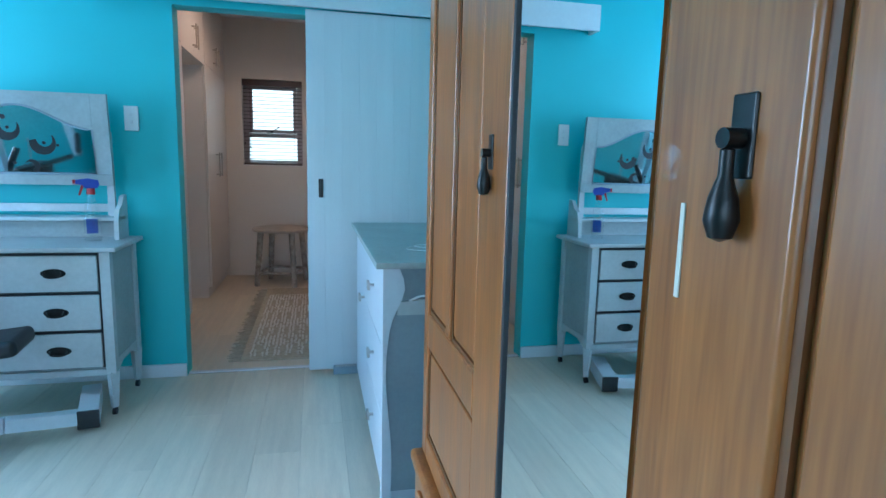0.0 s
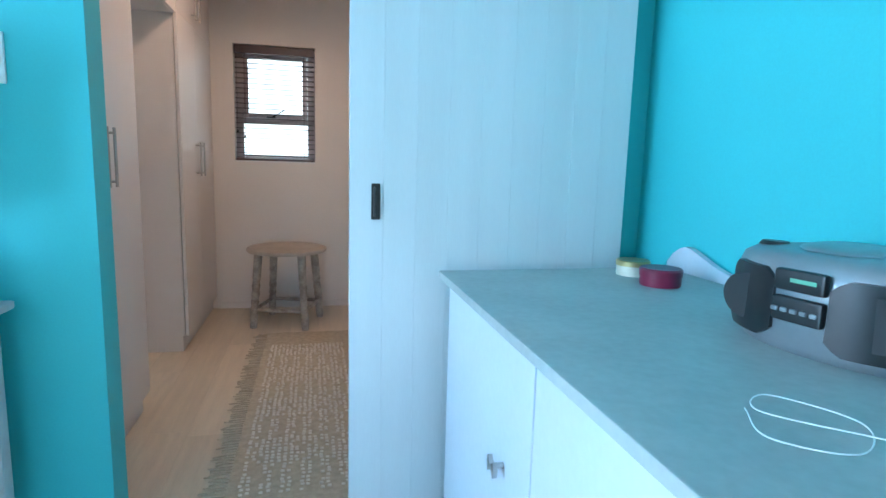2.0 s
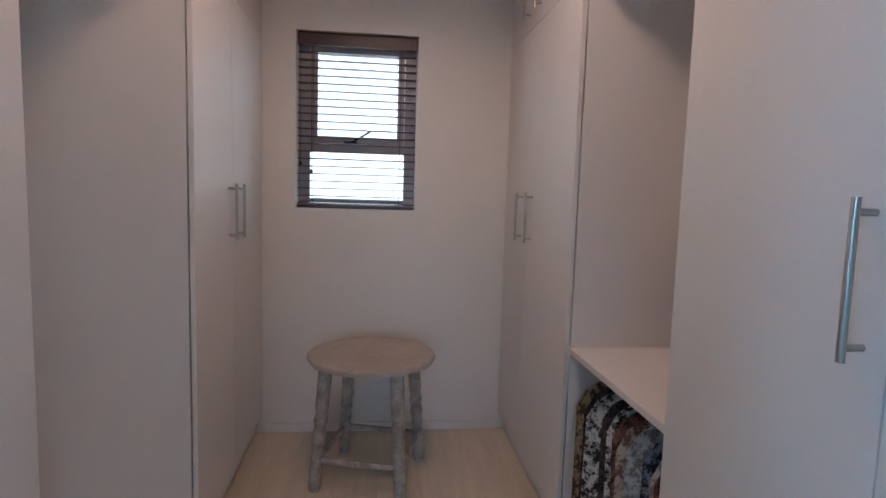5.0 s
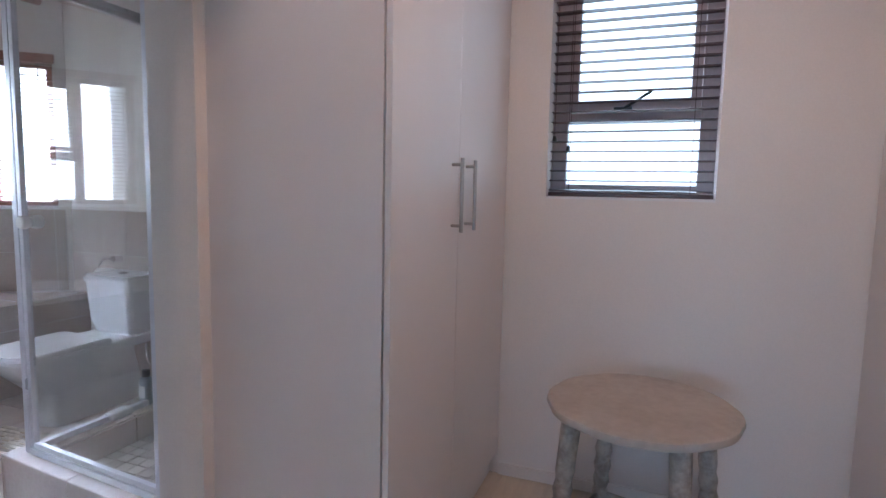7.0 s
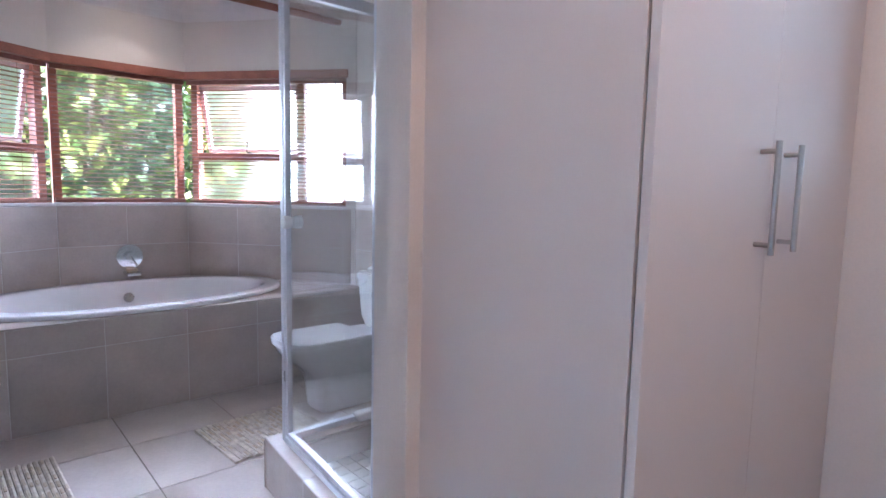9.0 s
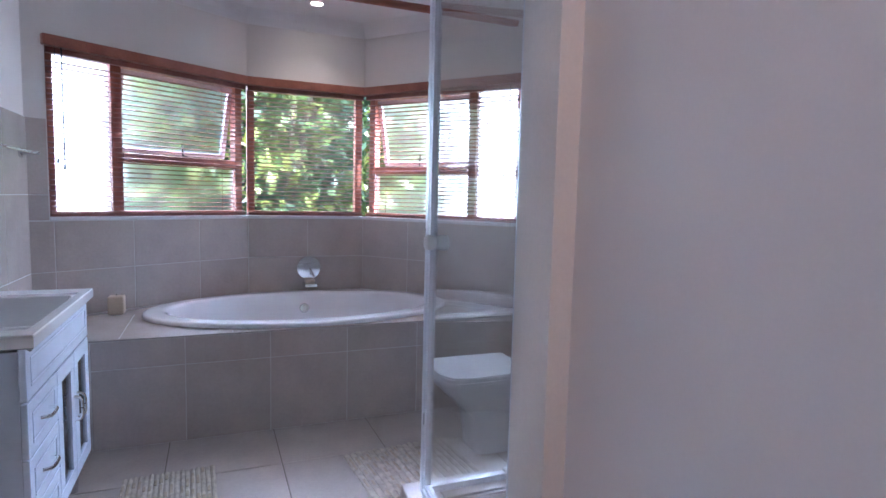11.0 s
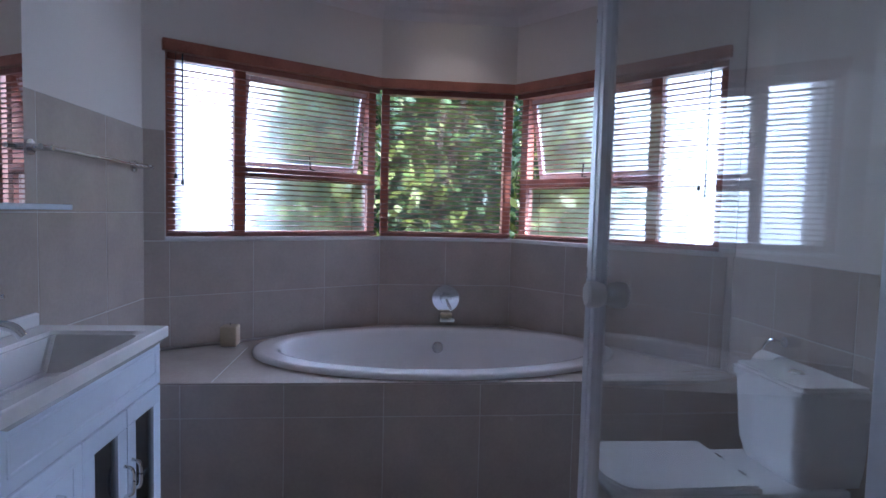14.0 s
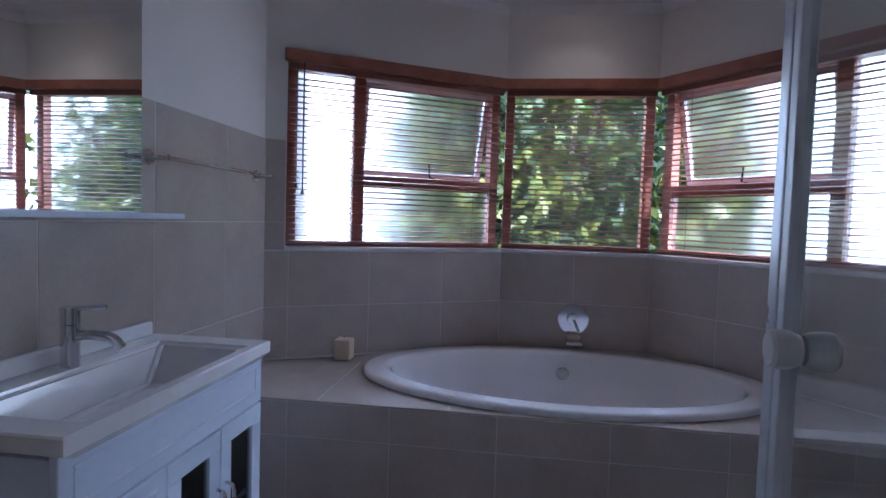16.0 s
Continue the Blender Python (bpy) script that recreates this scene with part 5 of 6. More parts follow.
toilet()
br_ = thing("toilet_roll_holder", "chrome toilet roll holder with paper roll", "toilet roll holder")
part("bracket", cyl((-3.66, N_Y, 0.76), (-3.66, N_Y - 0.06, 0.76), 0.02), CHROME, br_)
part("arm", tube(curve_pts([(-3.66, N_Y - 0.055, 0.76), (-3.72, N_Y - 0.075, 0.755), (-3.76, N_Y - 0.08, 0.70), (-3.74, N_Y - 0.085, 0.66), (-3.62, N_Y - 0.085, 0.66)]), 0.006), CHROME, br_)
ro = thing("toilet_roll", "white toilet paper roll on the holder", "toilet roll")
part("paper", cyl((-3.74, N_Y - 0.085, 0.66), (-3.64, N_Y - 0.085, 0.66), 0.05, n=28), WHITEPL, ro)
bx = thing("toilet_brush", "white plastic brush and holder beside toilet", "toilet brush")
part("holder", cyl((-3.02, 7.20, 0.003), (-3.02, 7.20, 0.11), 0.05, 0.042, n=24), WHITEPL, bx)
part("stem", cyl((-3.02, 7.20, 0.11), (-3.02, 7.20, 0.30), 0.009), WHITEPL, bx)
so = thing("soap_bar", "white oblong soap bar on shower kerb", "soap")
part("bar", box(-2.75, -2.69, 6.50, 6.61, 0.21, 0.245, 0.014, seg=3), WHITEPL, so)


def toiletry_bottle(label, x, y, h, r, body, cap):
    t = thing("toiletry_bottle", label, "bottle", "bottles on the kerb", at=pose(x, y, 0.21))
    part("bottle", lathe([(0, 0), (r * 0.92, 0), (r, 0.006), (r, h * 0.68), (r * 0.8, h * 0.77), (r * 0.45, h * 0.81), (0, h * 0.81)], n=24, sy=0.7), body, t)
    part("cap", lathe([(r * 0.48, h * 0.8), (r * 0.48, h), (0, h)], n=20), cap, t)
    part("label", box(-r * 0.5, r * 0.5, -r * 0.72, -r * 0.69, h * 0.2, h * 0.55), WHITEPL if cap is BLKP else BLKP, t)


PURPLE = mat("purple_plastic", (0.10, 0.02, 0.14), 0.3, var=0.1)
toiletry_bottle("purple plastic shampoo bottle on shower kerb", -2.715, 6.80, 0.19, 0.032, PURPLE, BLKP)
toiletry_bottle("purple plastic shampoo bottle on shower kerb", -2.735, 6.875, 0.17, 0.030, PURPLE, WHITEPL)
toiletry_bottle("dark grey shower gel bottle on shower kerb", -2.745, 6.72, 0.16, 0.036, CHESTG, BLKP)

SX, SY = -2.725, 6.195
HINGE = -1.985


def shower():
    s = thing("shower_enclosure", "framed glass shower enclosure on a tiled kerb", "shower")
    # the front runs askew: turned about the corner post
    skew = Matrix.Translation((SX, SY, 0)) @ Matrix.Rotation(radians(-5.5), 4, "Z") @ Matrix.Translation((-SX, -SY, 0))
    part("kerb_core", box(SX - 0.075, HINGE - 0.002, SY - 0.055, SY + 0.055, 0.0, 0.20), GROUT, s).matrix_local = skew
    part("kerb_core", box(SX - 0.075, SX + 0.05, SY + 0.055, N_Y - 0.002, 0.0, 0.20), GROUT, s)
    part("shower_base", box(SX + 0.05, PART_X0 - 0.002, SY - 0.035, N_Y - 0.002, 0.0, 0.09), GROUT, s)
    u = SX - 0.083
    for a, c in ((u, u + 0.40), (u + 0.403, HINGE - 0.004)):
        part("tile", box(a, c, SY - 0.063, SY - 0.055, 0.003, 0.208, 0.0015, seg=1), TILE, s, smooth=0).matrix_local = skew
        part("tile", box(a, c, SY - 0.063, SY + 0.055, 0.2, 0.21, 0.003, seg=1), FTILE, s, smooth=0).matrix_local = skew
    for a, c in ((SY - 0.06, SY + 0.40), (SY + 0.403, N_Y - 0.004)):
        part("tile", box(u, u + 0.008, a, c, 0.003, 0.2, 0.0015, seg=1), TILE, s, smooth=0)
        part("tile", box(u, SX + 0.05, max(a, SY + 0.057), c, 0.2, 0.21, 0.003, seg=1), FTILE, s, smooth=0)
        part("tile", box(SX + 0.05, SX + 0.058, max(a, SY + 0.057), c, 0.092, 0.2, 0.0015, seg=1), TILE, s, smooth=0)
    part("tile", box(SX + 0.062, HINGE - 0.004, SY + 0.055, SY + 0.063, 0.092, 0.2, 0.0015, seg=1), TILE, s, smooth=0).matrix_local = skew
    TOP = 1.95
    part("corner_post", box(SX - 0.020, SX + 0.008, SY - 0.012, SY + 0.022, 0.21, TOP, 0.004), ALU, s)
    for name, a, c, z0, z1 in (("door_stile", SX + 0.010, SX + 0.034, 0.24, TOP - 0.034), ("door_rail", SX + 0.034, HINGE - 0.037, 0.237, 0.257), ("door_rail", SX + 0.034, HINGE - 0.037, TOP - 0.052, TOP - 0.032)):
        part(name, box(a, c, SY - 0.010, SY + 0.012, z0, z1, 0.004), ALU, s).matrix_local = skew
    part("hinge_stile", box(HINGE - 0.035, HINGE - 0.001, SY - 0.014, SY + 0.018, 0.21, TOP, 0.004), ALU, s).matrix_local = skew
    part("bottom_rail", box(SX + 0.012, HINGE - 0.035, SY - 0.014, SY + 0.018, 0.21, 0.235, 0.004), ALU, s).matrix_local = skew
    part("top_rail", box(SX + 0.012, HINGE - 0.035, SY - 0.014, SY + 0.018, TOP - 0.03, TOP, 0.004), ALU, s).matrix_local = skew
    part("side_bottom_rail", box(SX - 0.018, SX + 0.010, SY + 0.022, N_Y - 0.001, 0.21, 0.235, 0.004), ALU, s)
    part("side_top_rail", box(SX - 0.018, SX + 0.010, SY + 0.022, N_Y - 0.001, TOP - 0.045, TOP, 0.004), ALU, s)
    part("wall_channel", box(SX - 0.018, SX + 0.010, N_Y - 0.03, N_Y - 0.001, 0.235, TOP - 0.045, 0.004), ALU, s)
    o1 = part("door_glass", box(SX + 0.038, HINGE - 0.037, SY, SY + 0.005, 0.262, TOP - 0.056), GLASS, s, smooth=0)
    o2 = part("side_glass", box(SX - 0.006, SX - 0.001, SY + 0.022, N_Y - 0.03, 0.235, TOP - 0.045), GLASS, s, smooth=0)
    o1.matrix_local = skew
    o1.visible_shadow = o2.visible_shadow = False
    for d in (-1, 1):
        kn = part("knob", lathe([(0, 0.034), (0.020, 0.034), (0.024, 0.030), (0.024, 0.012), (0.018, 0.0)], n=24), WHITEPL, s, "cream plastic door knob")
        kn.matrix_local = skew @ Matrix.Translation((SX + 0.062, SY + (0.005 if d > 0 else 0.0), 1.075)) @ Matrix.Rotation(radians(-90 * d), 4, "X")
    # mosaic floor
    me = None
    nx, ny = 14, 19
    dx, dy = (PART_X0 - 0.006 - (SX + 0.06)) / nx, (N_Y - 0.008 - (SY + 0.065)) / ny
    for i in range(nx):
        for j in range(ny):
            if me is None:
                q = box(0.002, dx - 0.002, 0.002, dy - 0.002, 0, 0.006, 0.0015, seg=1)
                ob = obj("mosaic_tile", q, MOSAIC, s)
                me = ob.data
            else:
                ob = new("mosaic_tile", me)
                ob.parent = s
            ob.location = (SX + 0.06 + i * dx, SY + 0.065 + j * dy, 0.09)


shower()


def vanity():
    v = thing("vanity_unit", "white lacquered vanity unit with glazed doors", "vanity")
    X0, X1, Y1, T = -3.61, -2.815, 5.06, 0.82
    yb = S_Y + 0.012
    part("carcass", box(X0 + 0.004, X1 - 0.004, yb, Y1 - 0.02, 0.14, T - 0.30), VANW, v)
    for a, c, d, e in ((X0 + 0.004, X0 + 0.02, yb, Y1 - 0.02), (X1 - 0.02, X1 - 0.004, yb, Y1 - 0.02), (X0 + 0.02, X1 - 0.02, yb, yb + 0.012)):
        part("side_panel", box(a, c, d, e, T - 0.30, T - 0.05, 0.001), VANW, v)
    for xx in (X0 + 0.04, X1 - 0.04):
        for yy in (yb + 0.04, Y1 - 0.06):
            part("foot", cyl((xx, yy, 0.0), (xx, yy, 0.14), 0.018, 0.022), CHROME, v)

    def panel(name, a, c, z0, z1, label="", lift=0.02, hole=None):
        p_ = part(name, box(a, c, Y1 - 0.02, Y1, z0, z1, 0.004, seg=3), VANW, v, label) if hole is None else None
        if p_:
            bb = bmesh.new()
            o = 0.035
            for q in ((a + o, c - o, z0 + o, z0 + o + 0.010), (a + o, c - o, z1 - o - 0.010, z1 - o), (a + o, a + o + 0.010, z0 + o + 0.01, z1 - o - 0.01), (c - o - 0.010, c - o, z0 + o + 0.01, z1 - o - 0.01)):
                box(q[0], q[1], Y1 - 0.004, Y1 + 0.003, q[2], q[3], 0.0025, bm=bb)
            part("moulding", bb, VANW, p_)
        return p_

    panel("fascia", X0, X1, T - 0.19, T - 0.035)
    split = X0 + 0.24 * 2
    zt = T - 0.195

    def pull(x, z, parent, vertical):
        pts = [(0, 0, -0.045), (0, 0.022, -0.035), (0, 0.026, 0), (0, 0.022, 0.035), (0, 0, 0.045)]
        q = tube(curve_pts(pts), 0.0055, 8)
        h = part("handle", q, CHROME, parent, "curved chrome handle")
        h.matrix_local = Matrix.Translation((x, Y1, z)) @ (Matrix.Identity(4) if vertical else Matrix.Rotation(radians(90), 4, "Y"))

    for z0, z1 in ((0.15, 0.305), (0.308, 0.463), (0.466, zt)):
        p_ = panel("drawer_front", split + 0.002, X1, z0, z1)
        pull((split + X1) / 2, (z0 + z1) / 2, p_, False)
    for a, c, hx in ((X0, X0 + 0.238, X0 + 0.215), (X0 + 0.242, split - 0.002, X0 + 0.262)):
        bb = bmesh.new()
        w = 0.055
        for q in ((a, c, 0.15, 0.15 + w), (a, c, zt - w, zt), (a, a + w, 0.15 + w, zt - w), (c - w, c, 0.15 + w, zt - w)):
            box(q[0], q[1], Y1 - 0.02, Y1, q[2], q[3], 0.003, bm=bb)
        d = part("glazed_door", bb, VANW, v, "white framed glass door")
        part("pane", box(a + w - 0.004, c - w + 0.004, Y1 - 0.012, Y1 - 0.008, 0.15 + w - 0.004, zt - w + 0.004), GLASSD, d)
        # near-black sheet on the carcass paints the shade inside the cupboard
        part("interior", box(a + w - 0.004, c - w + 0.004, Y1 - 0.0195, Y1 - 0.0188, 0.15 + w - 0.004, zt - w + 0.004), DARK, d, "dark sheet painted as cabinet shade behind the glass")
        part("shelf", box(a + w, c - w, Y1 - 0.0187, Y1 - 0.0125, 0.36, 0.372), VANW, d)
        pull(hx, 0.42, d, True)
    # basin top with a sloped trough
    ba = thing("basin", "white ceramic basin top with sloping trough", "basin")
    xa, xc, ya, yc = X0 - 0.012, X1 + 0.012, S_Y + 0.010, Y1 + 0.022
    o = [(xa, ya), (xc, ya), (xc, yc), (xa, yc)]
    rim = [(xa + 0.09, ya + 0.10), (xc - 0.09, ya + 0.10), (xc - 0.09, yc - 0.045), (xa + 0.09, yc - 0.045)]
    flo = [(xa + 0.20, ya + 0.13), (xc - 0.20, ya + 0.13), (xc - 0.20, yc - 0.09), (xa + 0.20, yc - 0.09)]
    bb = bmesh.new()
    R = [[bb.verts.new((x, y, z)) for x, y in pts] for pts, z in ((o, T - 0.035), (o, T - 0.004), ([(x + (0.004 if x < -3.2 else -0.004), y + (0.004 if y < 4.9 else -0.004)) for x, y in o], T), (rim, T - 0.003), (flo, T - 0.11))]
    for a, c in zip(R, R[1:]):
        for i in range(4):
            bb.faces.new((a[i], a[(i + 1) % 4], c[(i + 1) % 4], c[i]))
    bb.faces.new(R[-1])
    under = [bb.verts.new((x, y, T - 0.12)) for x, y in [(xa + 0.19, ya + 0.12), (xc - 0.19, ya + 0.12), (xc - 0.19, yc - 0.08), (xa + 0.19, yc - 0.08)]]
    for i in range(4):
        bb.faces.new((R[0][i], under[i], under[(i + 1) % 4], R[0][(i + 1) % 4]))
    bb.faces.new(under)
    bmesh.ops.bevel(bb, geom=[e for e in bb.edges if all(v_ in R[3] + R[4] for v_ in e.verts)], offset=0.012, segments=3, affect="EDGES")
    part("top", bb, CERAM, ba, smooth=30)
    part("upstand", box(xa + 0.02, xc - 0.02, ya, ya + 0.025, T - 0.002, T + 0.045, 0.008, seg=3), CERAM, ba)
    part("drain", lathe([(0, 0.004), (0.02, 0.004), (0.024, 0)], ((xa + xc) / 2, (ya + yc) / 2, T - 0.110), 20), CHROME, ba)
    tp = thing("basin_mixer", "chrome single-lever basin mixer tap", "tap")
    tx, ty = -3.215, ya + 0.065
    part("body", cyl((tx, ty, T - 0.003), (tx, ty, T + 0.105), 0.022, n=24), CHROME, tp)
    part("cap", cyl((tx, ty, T + 0.108), (tx, ty, T + 0.15), 0.0225, n=24), CHROME, tp)
    part("lever", tube([(tx, ty, T + 0.143), (tx, ty + 0.02, T + 0.147), (tx - 0.02, ty + 0.085, T + 0.152)], 0.006), CHROME, tp)
    part("spout", tube(curve_pts([(tx, ty, T + 0.075), (tx - 0.01, ty + 0.05, T + 0.08), (tx - 0.02, ty + 0.10, T + 0.072), (tx - 0.026, ty + 0.125, T + 0.045)]), 0.013, 14), CHROME, tp)
    mi = thing("wall_mirror", "frameless bathroom mirror with white shelf", "mirror")
    part("glass", box(-2.80, -3.555, S_Y + 0.018, S_Y + 0.024, 1.213, 2.05), MIRROR, mi, smooth=0)
    part("backing", box(-2.81, -3.545, S_Y + 0.008, S_Y + 0.018, 1.235, 2.04), VANW, mi)
    part("shelf", box(-2.75, -3.62, S_Y + 0.008, S_Y + 0.13, 1.195, 1.213, 0.004), VANW, mi, "white glass shelf")


vanity()
tr = thing("towel_rail", "chrome towel rail on the tiled wall", "towel rail")
zr = 1.39
part("bar", cyl((-3.55, S_Y + 0.075, zr), (-4.38, S_Y + 0.075, zr), 0.008), CHROME, tr)
for xx in (-3.60, -4.34):
    part("bracket", cyl((xx, S_Y + 0.008, zr), (xx, S_Y + 0.085, zr), 0.012, 0.010), CHROME, tr)
    part("rose", cyl((xx, S_Y + 0.008, zr), (xx, S_Y + 0.018, zr), 0.026, n=24), CHROME, tr)

rd = thing("curtain_rod", "red-brown wooden rod across the bay", "curtain rod")
part("rod", cyl((-4.18, S_Y + 0.002, 2.31), (-4.18, N_Y - 0.002, 2.31), 0.022, n=18), MAHOG, rd)
for yy in (S_Y + 0.012, N_Y - 0.012):
    part("end_cup", cyl((-4.18, yy - 0.012, 2.31), (-4.18, yy + 0.012, 2.31), 0.034, n=20), MAHOG, rd)

LX, LY = -4.74, 6.16
dl = thing("downlight", "small recessed ceiling downlight, switched on", "downlight")
part("ring", lathe([(0.034, 0.0), (0.045, -0.006), (0.048, 0.0)], (LX, LY, BATH_Z), 28), ALU, dl)
part("bulb", lathe([(0.0, -0.003), (0.034, -0.002), (0.034, 0.0)], (LX, LY, BATH_Z), 24), glow("warm_bulb", (1.0, 0.80, 0.52), 6), dl)
lamp("downlight_beam", "SPOT", look((LX, LY, BATH_Z - 0.012), (LX, LY, 0)), 0.7, (1.0, 0.82, 0.6), radius=0.03, spot=radians(120))


def bath_mat(label, m, w, d):
    t = thing("bath_mat", label, "bath mat", "bath mats", at=m)
    bb = bmesh.new()
    n = 18
    for k in range(n):
        y = -d / 2 + d * (k + 0.5) / n
        prof = [(y - d / n * 0.48, 0.002), (y - d / n * 0.4, 0.011), (y, 0.014 + 0.002 * (k % 2)), (y + d / n * 0.4, 0.011), (y + d / n * 0.48, 0.002)]
        prism(prof, "x", -w / 2 + 0.006 * math.sin(k * 2.1), w / 2 + 0.006 * math.cos(k * 1.7), bm=bb)
    part("cotton_face", bb, MATW, t)["kind"] = "stuff"
    bb = bmesh.new()
    rr = random.Random(8)
    for k in range(90):
        x, y = rr.uniform(-w / 2 + 0.03, w / 2 - 0.03), -d / 2 + d * (rr.randrange(n) + 0.5) / n
        box(x - 0.02, x + 0.02, y - 0.006, y + 0.006, 0.012, 0.0175, 0.002, bm=bb, seg=1)
    part("thread_pattern", bb, RUG, t, "tan woven thread pattern")["kind"] = "stuff"


bath_mat("cream tufted cotton mat before the toilet", pose(-3.31, 6.36, 0, 0, 0, 4), 0.44, 0.52)
bath_mat("cream tufted cotton mat near the vanity", pose(-3.32, 5.36, 0, 0, 0, 2), 0.55, 0.36)


# ---- outside ----
structure("ground", box(-60, 50, -50, 60, -0.4, -0.25), GRASS, "shaded garden ground outside the windows", "ground")


def bush(name, label, at, height, spread, count, leaf_mats, seed, low=0.0):
    rr = random.Random(seed)
    t = thing(name, label, "tree", at=pose(*at))
    bb = bmesh.new()
    tips = []
    for k in range(7):
        a = rr.uniform(0, 6.28)
        r = spread * rr.uniform(0.3, 0.8)
        tip = Vector((r * math.cos(a), r * math.sin(a), height * rr.uniform(0.5, 0.95)))
        tube(curve_pts([(0, 0, 0), (tip.x * 0.2, tip.y * 0.2, tip.z * 0.4), tip], 5), 0.03, 6, bm=bb)
        tips.append(tip)
    part("trunk", bb, BARK, t)
    for li, lm in enumerate(leaf_mats):
        vs, fs = [], []
        clumps = [(Vector((rr.gauss(0, spread * 0.5), rr.gauss(0, spread * 0.5), low + (height - low) * rr.random() ** 0.8)), rr.uniform(0.14, 0.36)) for _ in range(46)]
        for k in range(count // len(leaf_mats)):
            c, rad = rr.choice(clumps)
            p = c + Vector((rr.gauss(0, rad), rr.gauss(0, rad), rr.gauss(0, rad)))
            u = Vector((rr.gauss(0, 1), rr.gauss(0, 1), rr.gauss(-0.6, 0.8))).normalized()
            v = u.orthogonal().normalized()
            v.rotate(Matrix.Rotation(rr.uniform(0, 6.28), 3, u))
            L_, w = rr.uniform(0.09, 0.2), rr.uniform(0.022, 0.045)
            q = len(vs)
            vs += [p, p + u * L_ * 0.5 + v * w, p + u * L_, p + u * L_ * 0.5 - v * w]
            fs.append((q, q + 1, q + 2, q + 3))
        me = bpy.data.meshes.new("crown")
        me.from_pydata([tuple(v) for v in vs], [], fs)
        me.materials.append(lm)
        o = new("crown", me)
        o.parent = t
        o["kind"] = "stuff"


bush("tree", "leafy green garden tree outside the bay", (-7.3, 6.2, -0.25), 3.6, 0.7, 8000, (LEAF1, LEAF3, LEAF2), 1)
bush("tree", "dense dark green shrub outside the bay", (-8.8, 7.0, -0.25), 4.2, 1.0, 7000, (LEAF3, LEAF1), 2)
bush("tree", "dense dark green shrub outside the bay", (-9.0, 5.6, -0.25), 4.2, 1.0, 7000, (LEAF3, LEAF1, LEAF2), 7)
bush("tree", "yellow-green shrub outside the bay window", (-7.5, 5.0, -0.25), 3.4, 0.42, 4000, (LEAF2, LEAF1), 3)
bush("tree", "leafy green shrub beside the bay", (-7.0, 7.55, -0.25), 2.4, 0.4, 2200, (LEAF1, LEAF2), 5)
hv, hf = [], []
hr = random.Random(21)
for k in range(9000):
    p = Vector((-10.6 + hr.gauss(0, 0.35), hr.uniform(3.2, 10.5), hr.uniform(-0.25, 4.6) - 0.5 * hr.random()))
    u = Vector((hr.gauss(0, 1), hr.gauss(0, 1), hr.gauss(-0.5, 0.8))).normalized()
    v = u.orthogonal().normalized()
    q = len(hv)
    L_, w_ = hr.uniform(0.16, 0.34), hr.uniform(0.05, 0.10)
    hv += [tuple(p), tuple(p + u * L_ * 0.5 + v * w_), tuple(p + u * L_), tuple(p + u * L_ * 0.5 - v * w_)]
    hf.append((q, q + 1, q + 2, q + 3))
me = bpy.data.meshes.new("hedge")
me.from_pydata(hv, [], hf)
me.materials.append(LEAF1)
tagged(new("hedge", me), "tall green garden hedge behind the shrubs", "hedge", kind="stuff")
# emissive boards added for the blown-out sky; their glow also lights the bathroom
SKYGLOW = glow("glowing_sky_board", (0.92, 0.97, 0.96), 1.1)
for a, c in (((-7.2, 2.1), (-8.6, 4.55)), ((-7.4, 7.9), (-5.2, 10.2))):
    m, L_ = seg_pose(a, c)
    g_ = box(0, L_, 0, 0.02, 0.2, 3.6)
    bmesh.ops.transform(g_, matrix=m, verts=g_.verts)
    structure("backdrop", g_, SKYGLOW, "added glowing board for overexposed sky beyond the side windows", "backdrop")
# board with its own glow, added to whiten the small window
structure("backdrop", box(-2.2, 0.8, 8.2, 8.22, 0.2, 3.4), glow("glowing_daylight_board", (0.86, 1.0, 1.0), 0.11), "added glowing board for overexposed daylight outside the small window", "backdrop")
# added wall, hidden by the board, keeps the sun off the small window
structure("neighbour_wall", box(-1.9, 1.2, 8.26, 8.4, -0.25, 3.4), PLASTER, "added unseen wall shielding the small window from the sun", "wall")


# ---- boards and tiles ----
def planks(name, xa, xb, ya, yb, floor):
    rr = random.Random(11)
    cache = {}
    w = 0.192
    n = 0
    x = xa
    while x < xb - 0.005:
        x2 = min(x + w, xb)
        y = ya - rr.uniform(0, 1.1)
        while y < yb:
            u0, u1 = max(y, ya), min(y + 1.28, yb)
            if u1 - u0 > 0.02:
                key = (round(x2 - x, 3), round(u1 - u0, 2))
                if key not in cache:
                    cache[key] = obj("plank", box(0.0003, x2 - x - 0.0003, 0.0003, u1 - u0 - 0.0003, 0, 0.008, 0.0006, seg=1), LAMI, floor)
                    ob = cache[key]
                else:
                    ob = new("plank", cache[key].data)
                    ob.parent = floor
                ob.location = (x, u0, -0.008)
            y += 1.28
        x += w


fl = bpy.data.objects["floor"]
planks("plank", BED[0], BED[1], BED[2], 4.10, fl)
planks("plank", PART_X1, 0.70, 4.135, DRESS_Y, fl)

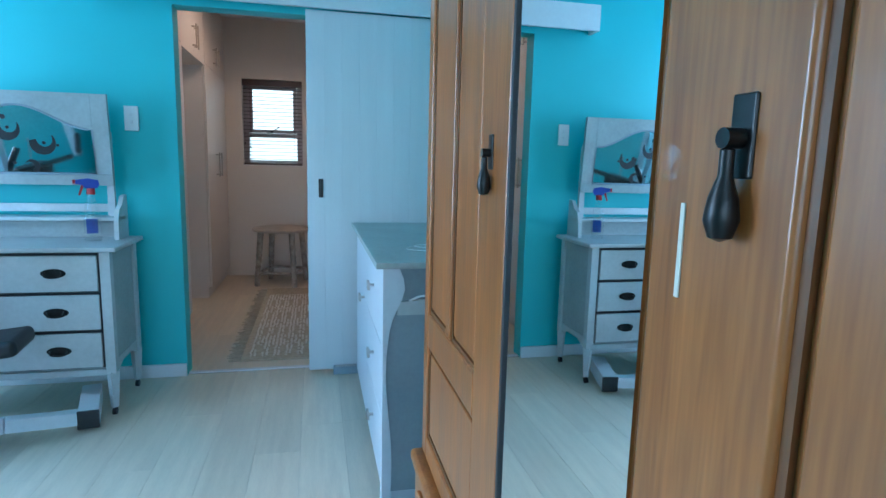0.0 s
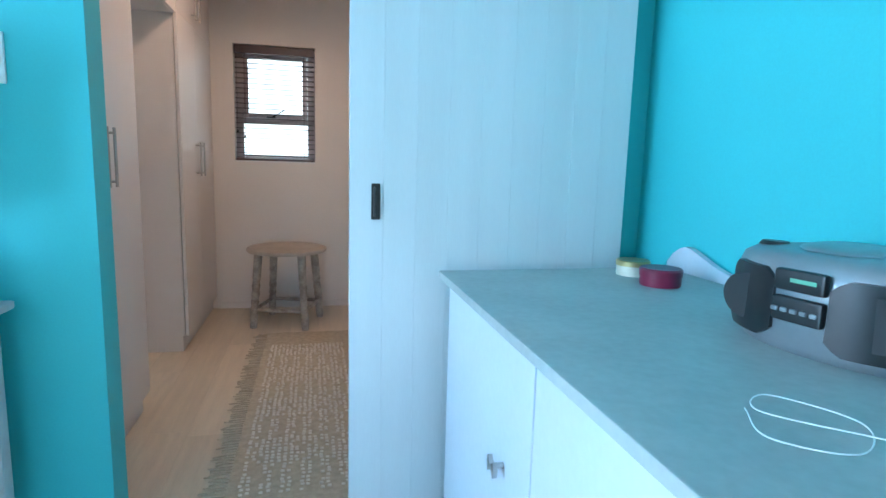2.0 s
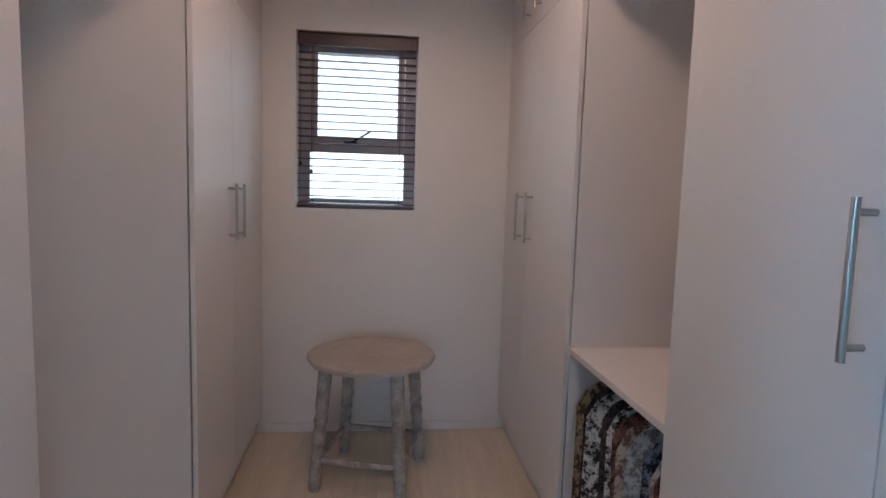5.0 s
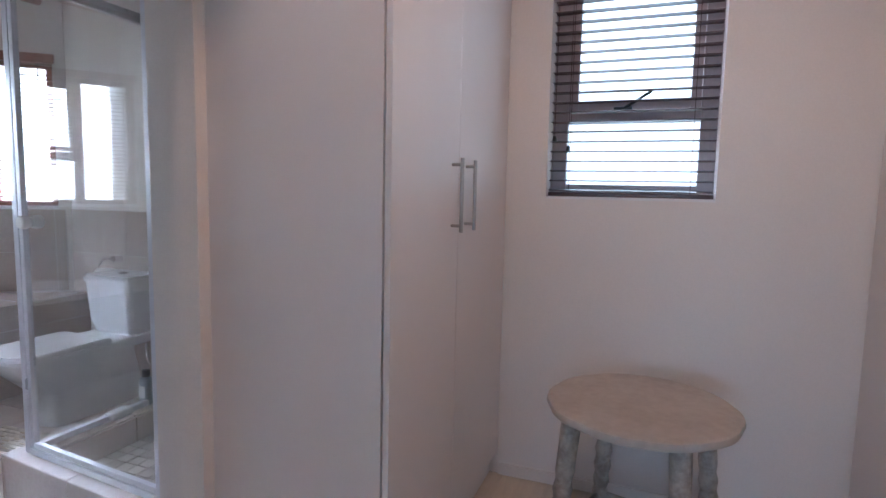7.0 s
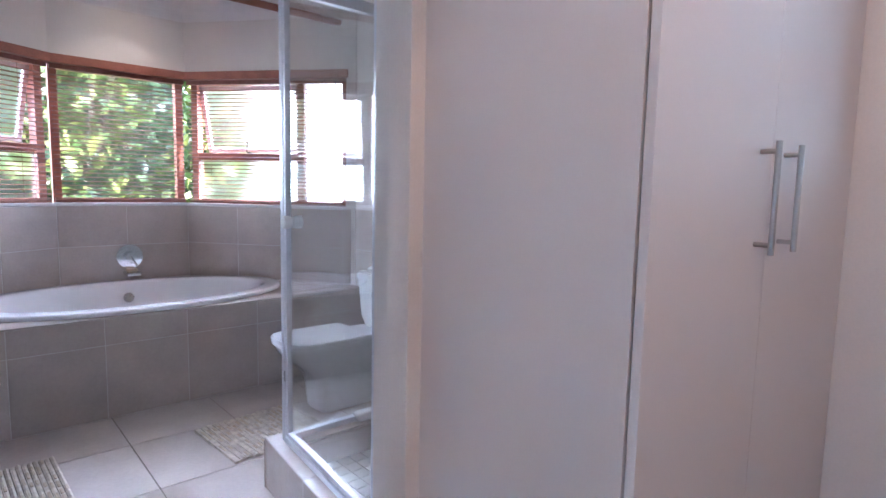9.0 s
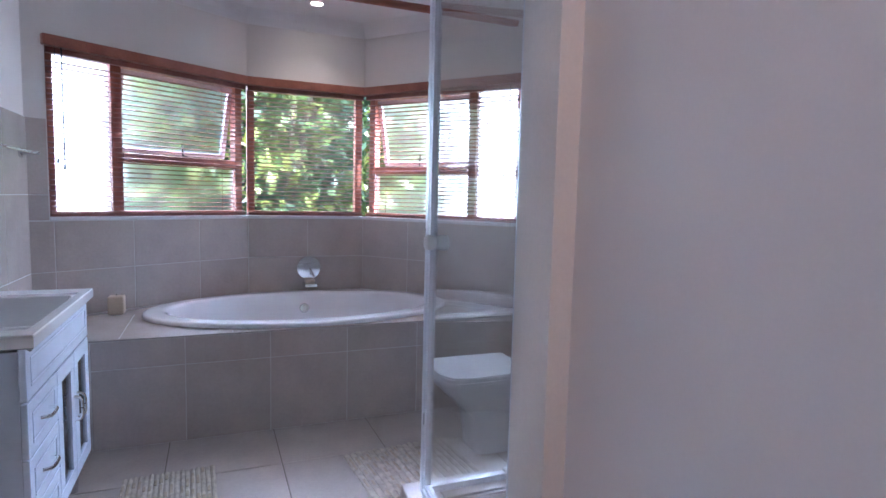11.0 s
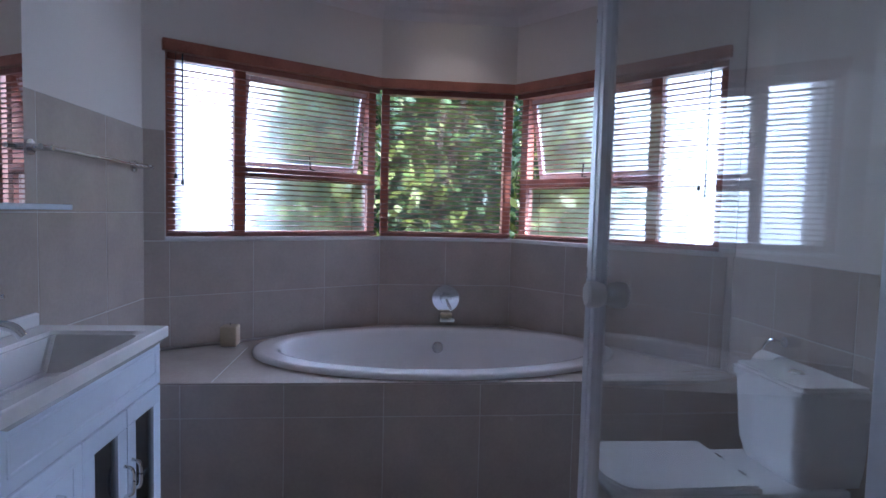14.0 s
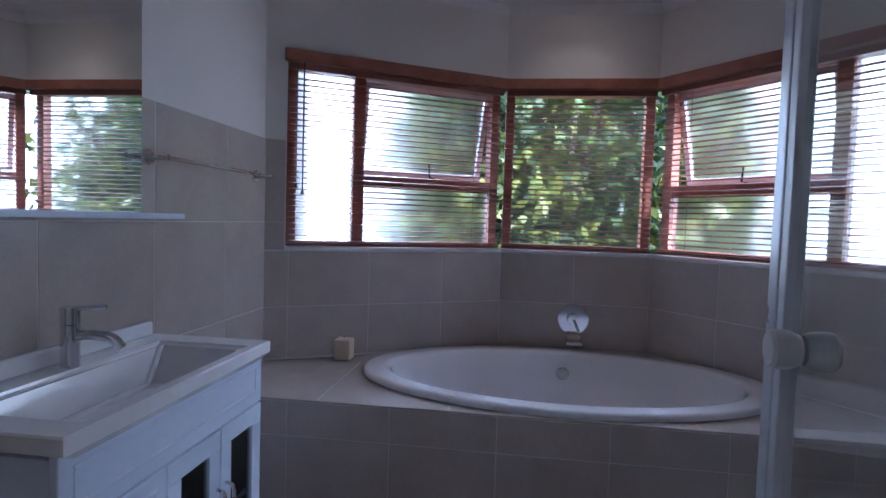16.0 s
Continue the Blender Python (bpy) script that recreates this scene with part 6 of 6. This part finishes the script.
fb = bpy.data.objects["floor_bathroom"]
T_ = 0.487
gx, gy = -3.545, 5.815
i0, i1 = int(math.floor((-4.0 - gx) / T_)), int(math.ceil((PART_X1 - gx) / T_))
for i in range(i0, i1):
    for j in range(-3, 4):
        u0, u1 = max(gx + i * T_, -3.96), min(gx + (i + 1) * T_, PART_X1 - 0.002)
        v0, v1 = max(gy + j * T_, S_Y), min(gy + (j + 1) * T_, N_Y)
        if u1 - u0 > 0.02 and v1 - v0 > 0.02:
            obj("tile", box(u0 + 0.002, u1 - 0.002, v0 + 0.002, v1 - 0.002, -0.006, 0.0, 0.0015, seg=1), FTILE, fb)


def wall_tiles(wall, m, L_, start, w, rows, lo, hi):
    """Tiles on one wall face, in the frame m: x along, y out of the wall."""
    g_ = box(lo, hi, 0.0, 0.0068, rows[0], rows[-1])
    bmesh.ops.transform(g_, matrix=m, verts=g_.verts)
    obj("grout", g_, GROUT, wall)
    for z0, z1 in zip(rows, rows[1:]):
        u = start
        while u < hi:
            a, c = max(u, lo), min(u + w, hi)
            if c - a > 0.012:
                q = box(a + 0.002, c - 0.002, 0.003, 0.008, z0 + 0.002, z1 - 0.002, 0.0012, seg=1)
                bmesh.ops.transform(q, matrix=m, verts=q.verts)
                obj("tile", q, TILE, wall)
            u += w


rows_s = [0.0, 0.39, 0.78, 1.185, 1.575]
m, L_ = seg_pose((PART_X0, S_Y), (BAY[0][0], S_Y))
m = Matrix.Translation((0, S_Y, 0))
wall_tiles(bpy.data.objects["wall_bath_south"], m, 0, -4.455 - 0.455 + 0.355, 0.455, rows_s, -4.45, PART_X0)
m = Matrix.Translation((0, N_Y, 0)) @ Matrix.Rotation(math.pi, 4, "Z")
wall_tiles(bpy.data.objects["wall_bath_north"], m, 0, 1.80, 0.40, [0.0, 0.39, 0.78, SILL], -PART_X0, 4.09)
for i in range(3):
    m, L_ = seg_pose(BAY[i + 1], BAY[i])
    rows_b = [DECK + 0.002, 0.78, SILL - 0.006]
    st = {0: L_ - 0.115 - 0.40 * 3, 1: L_ / 2 - 0.40 * 2, 2: L_ - 0.40 * 4}[i]
    wall_tiles(bpy.data.objects["wall_bay_%d" % (i + 1)], m, 0, st, 0.40, rows_b, 0.0, L_)
m, L_ = seg_pose(BAY[1], BAY[0])
wall_tiles(bpy.data.objects["wall_bay_1"], m, 0, L_ - 0.095, 0.5, [SILL - 0.003, 1.185, 1.575], L_ - 0.095, L_)
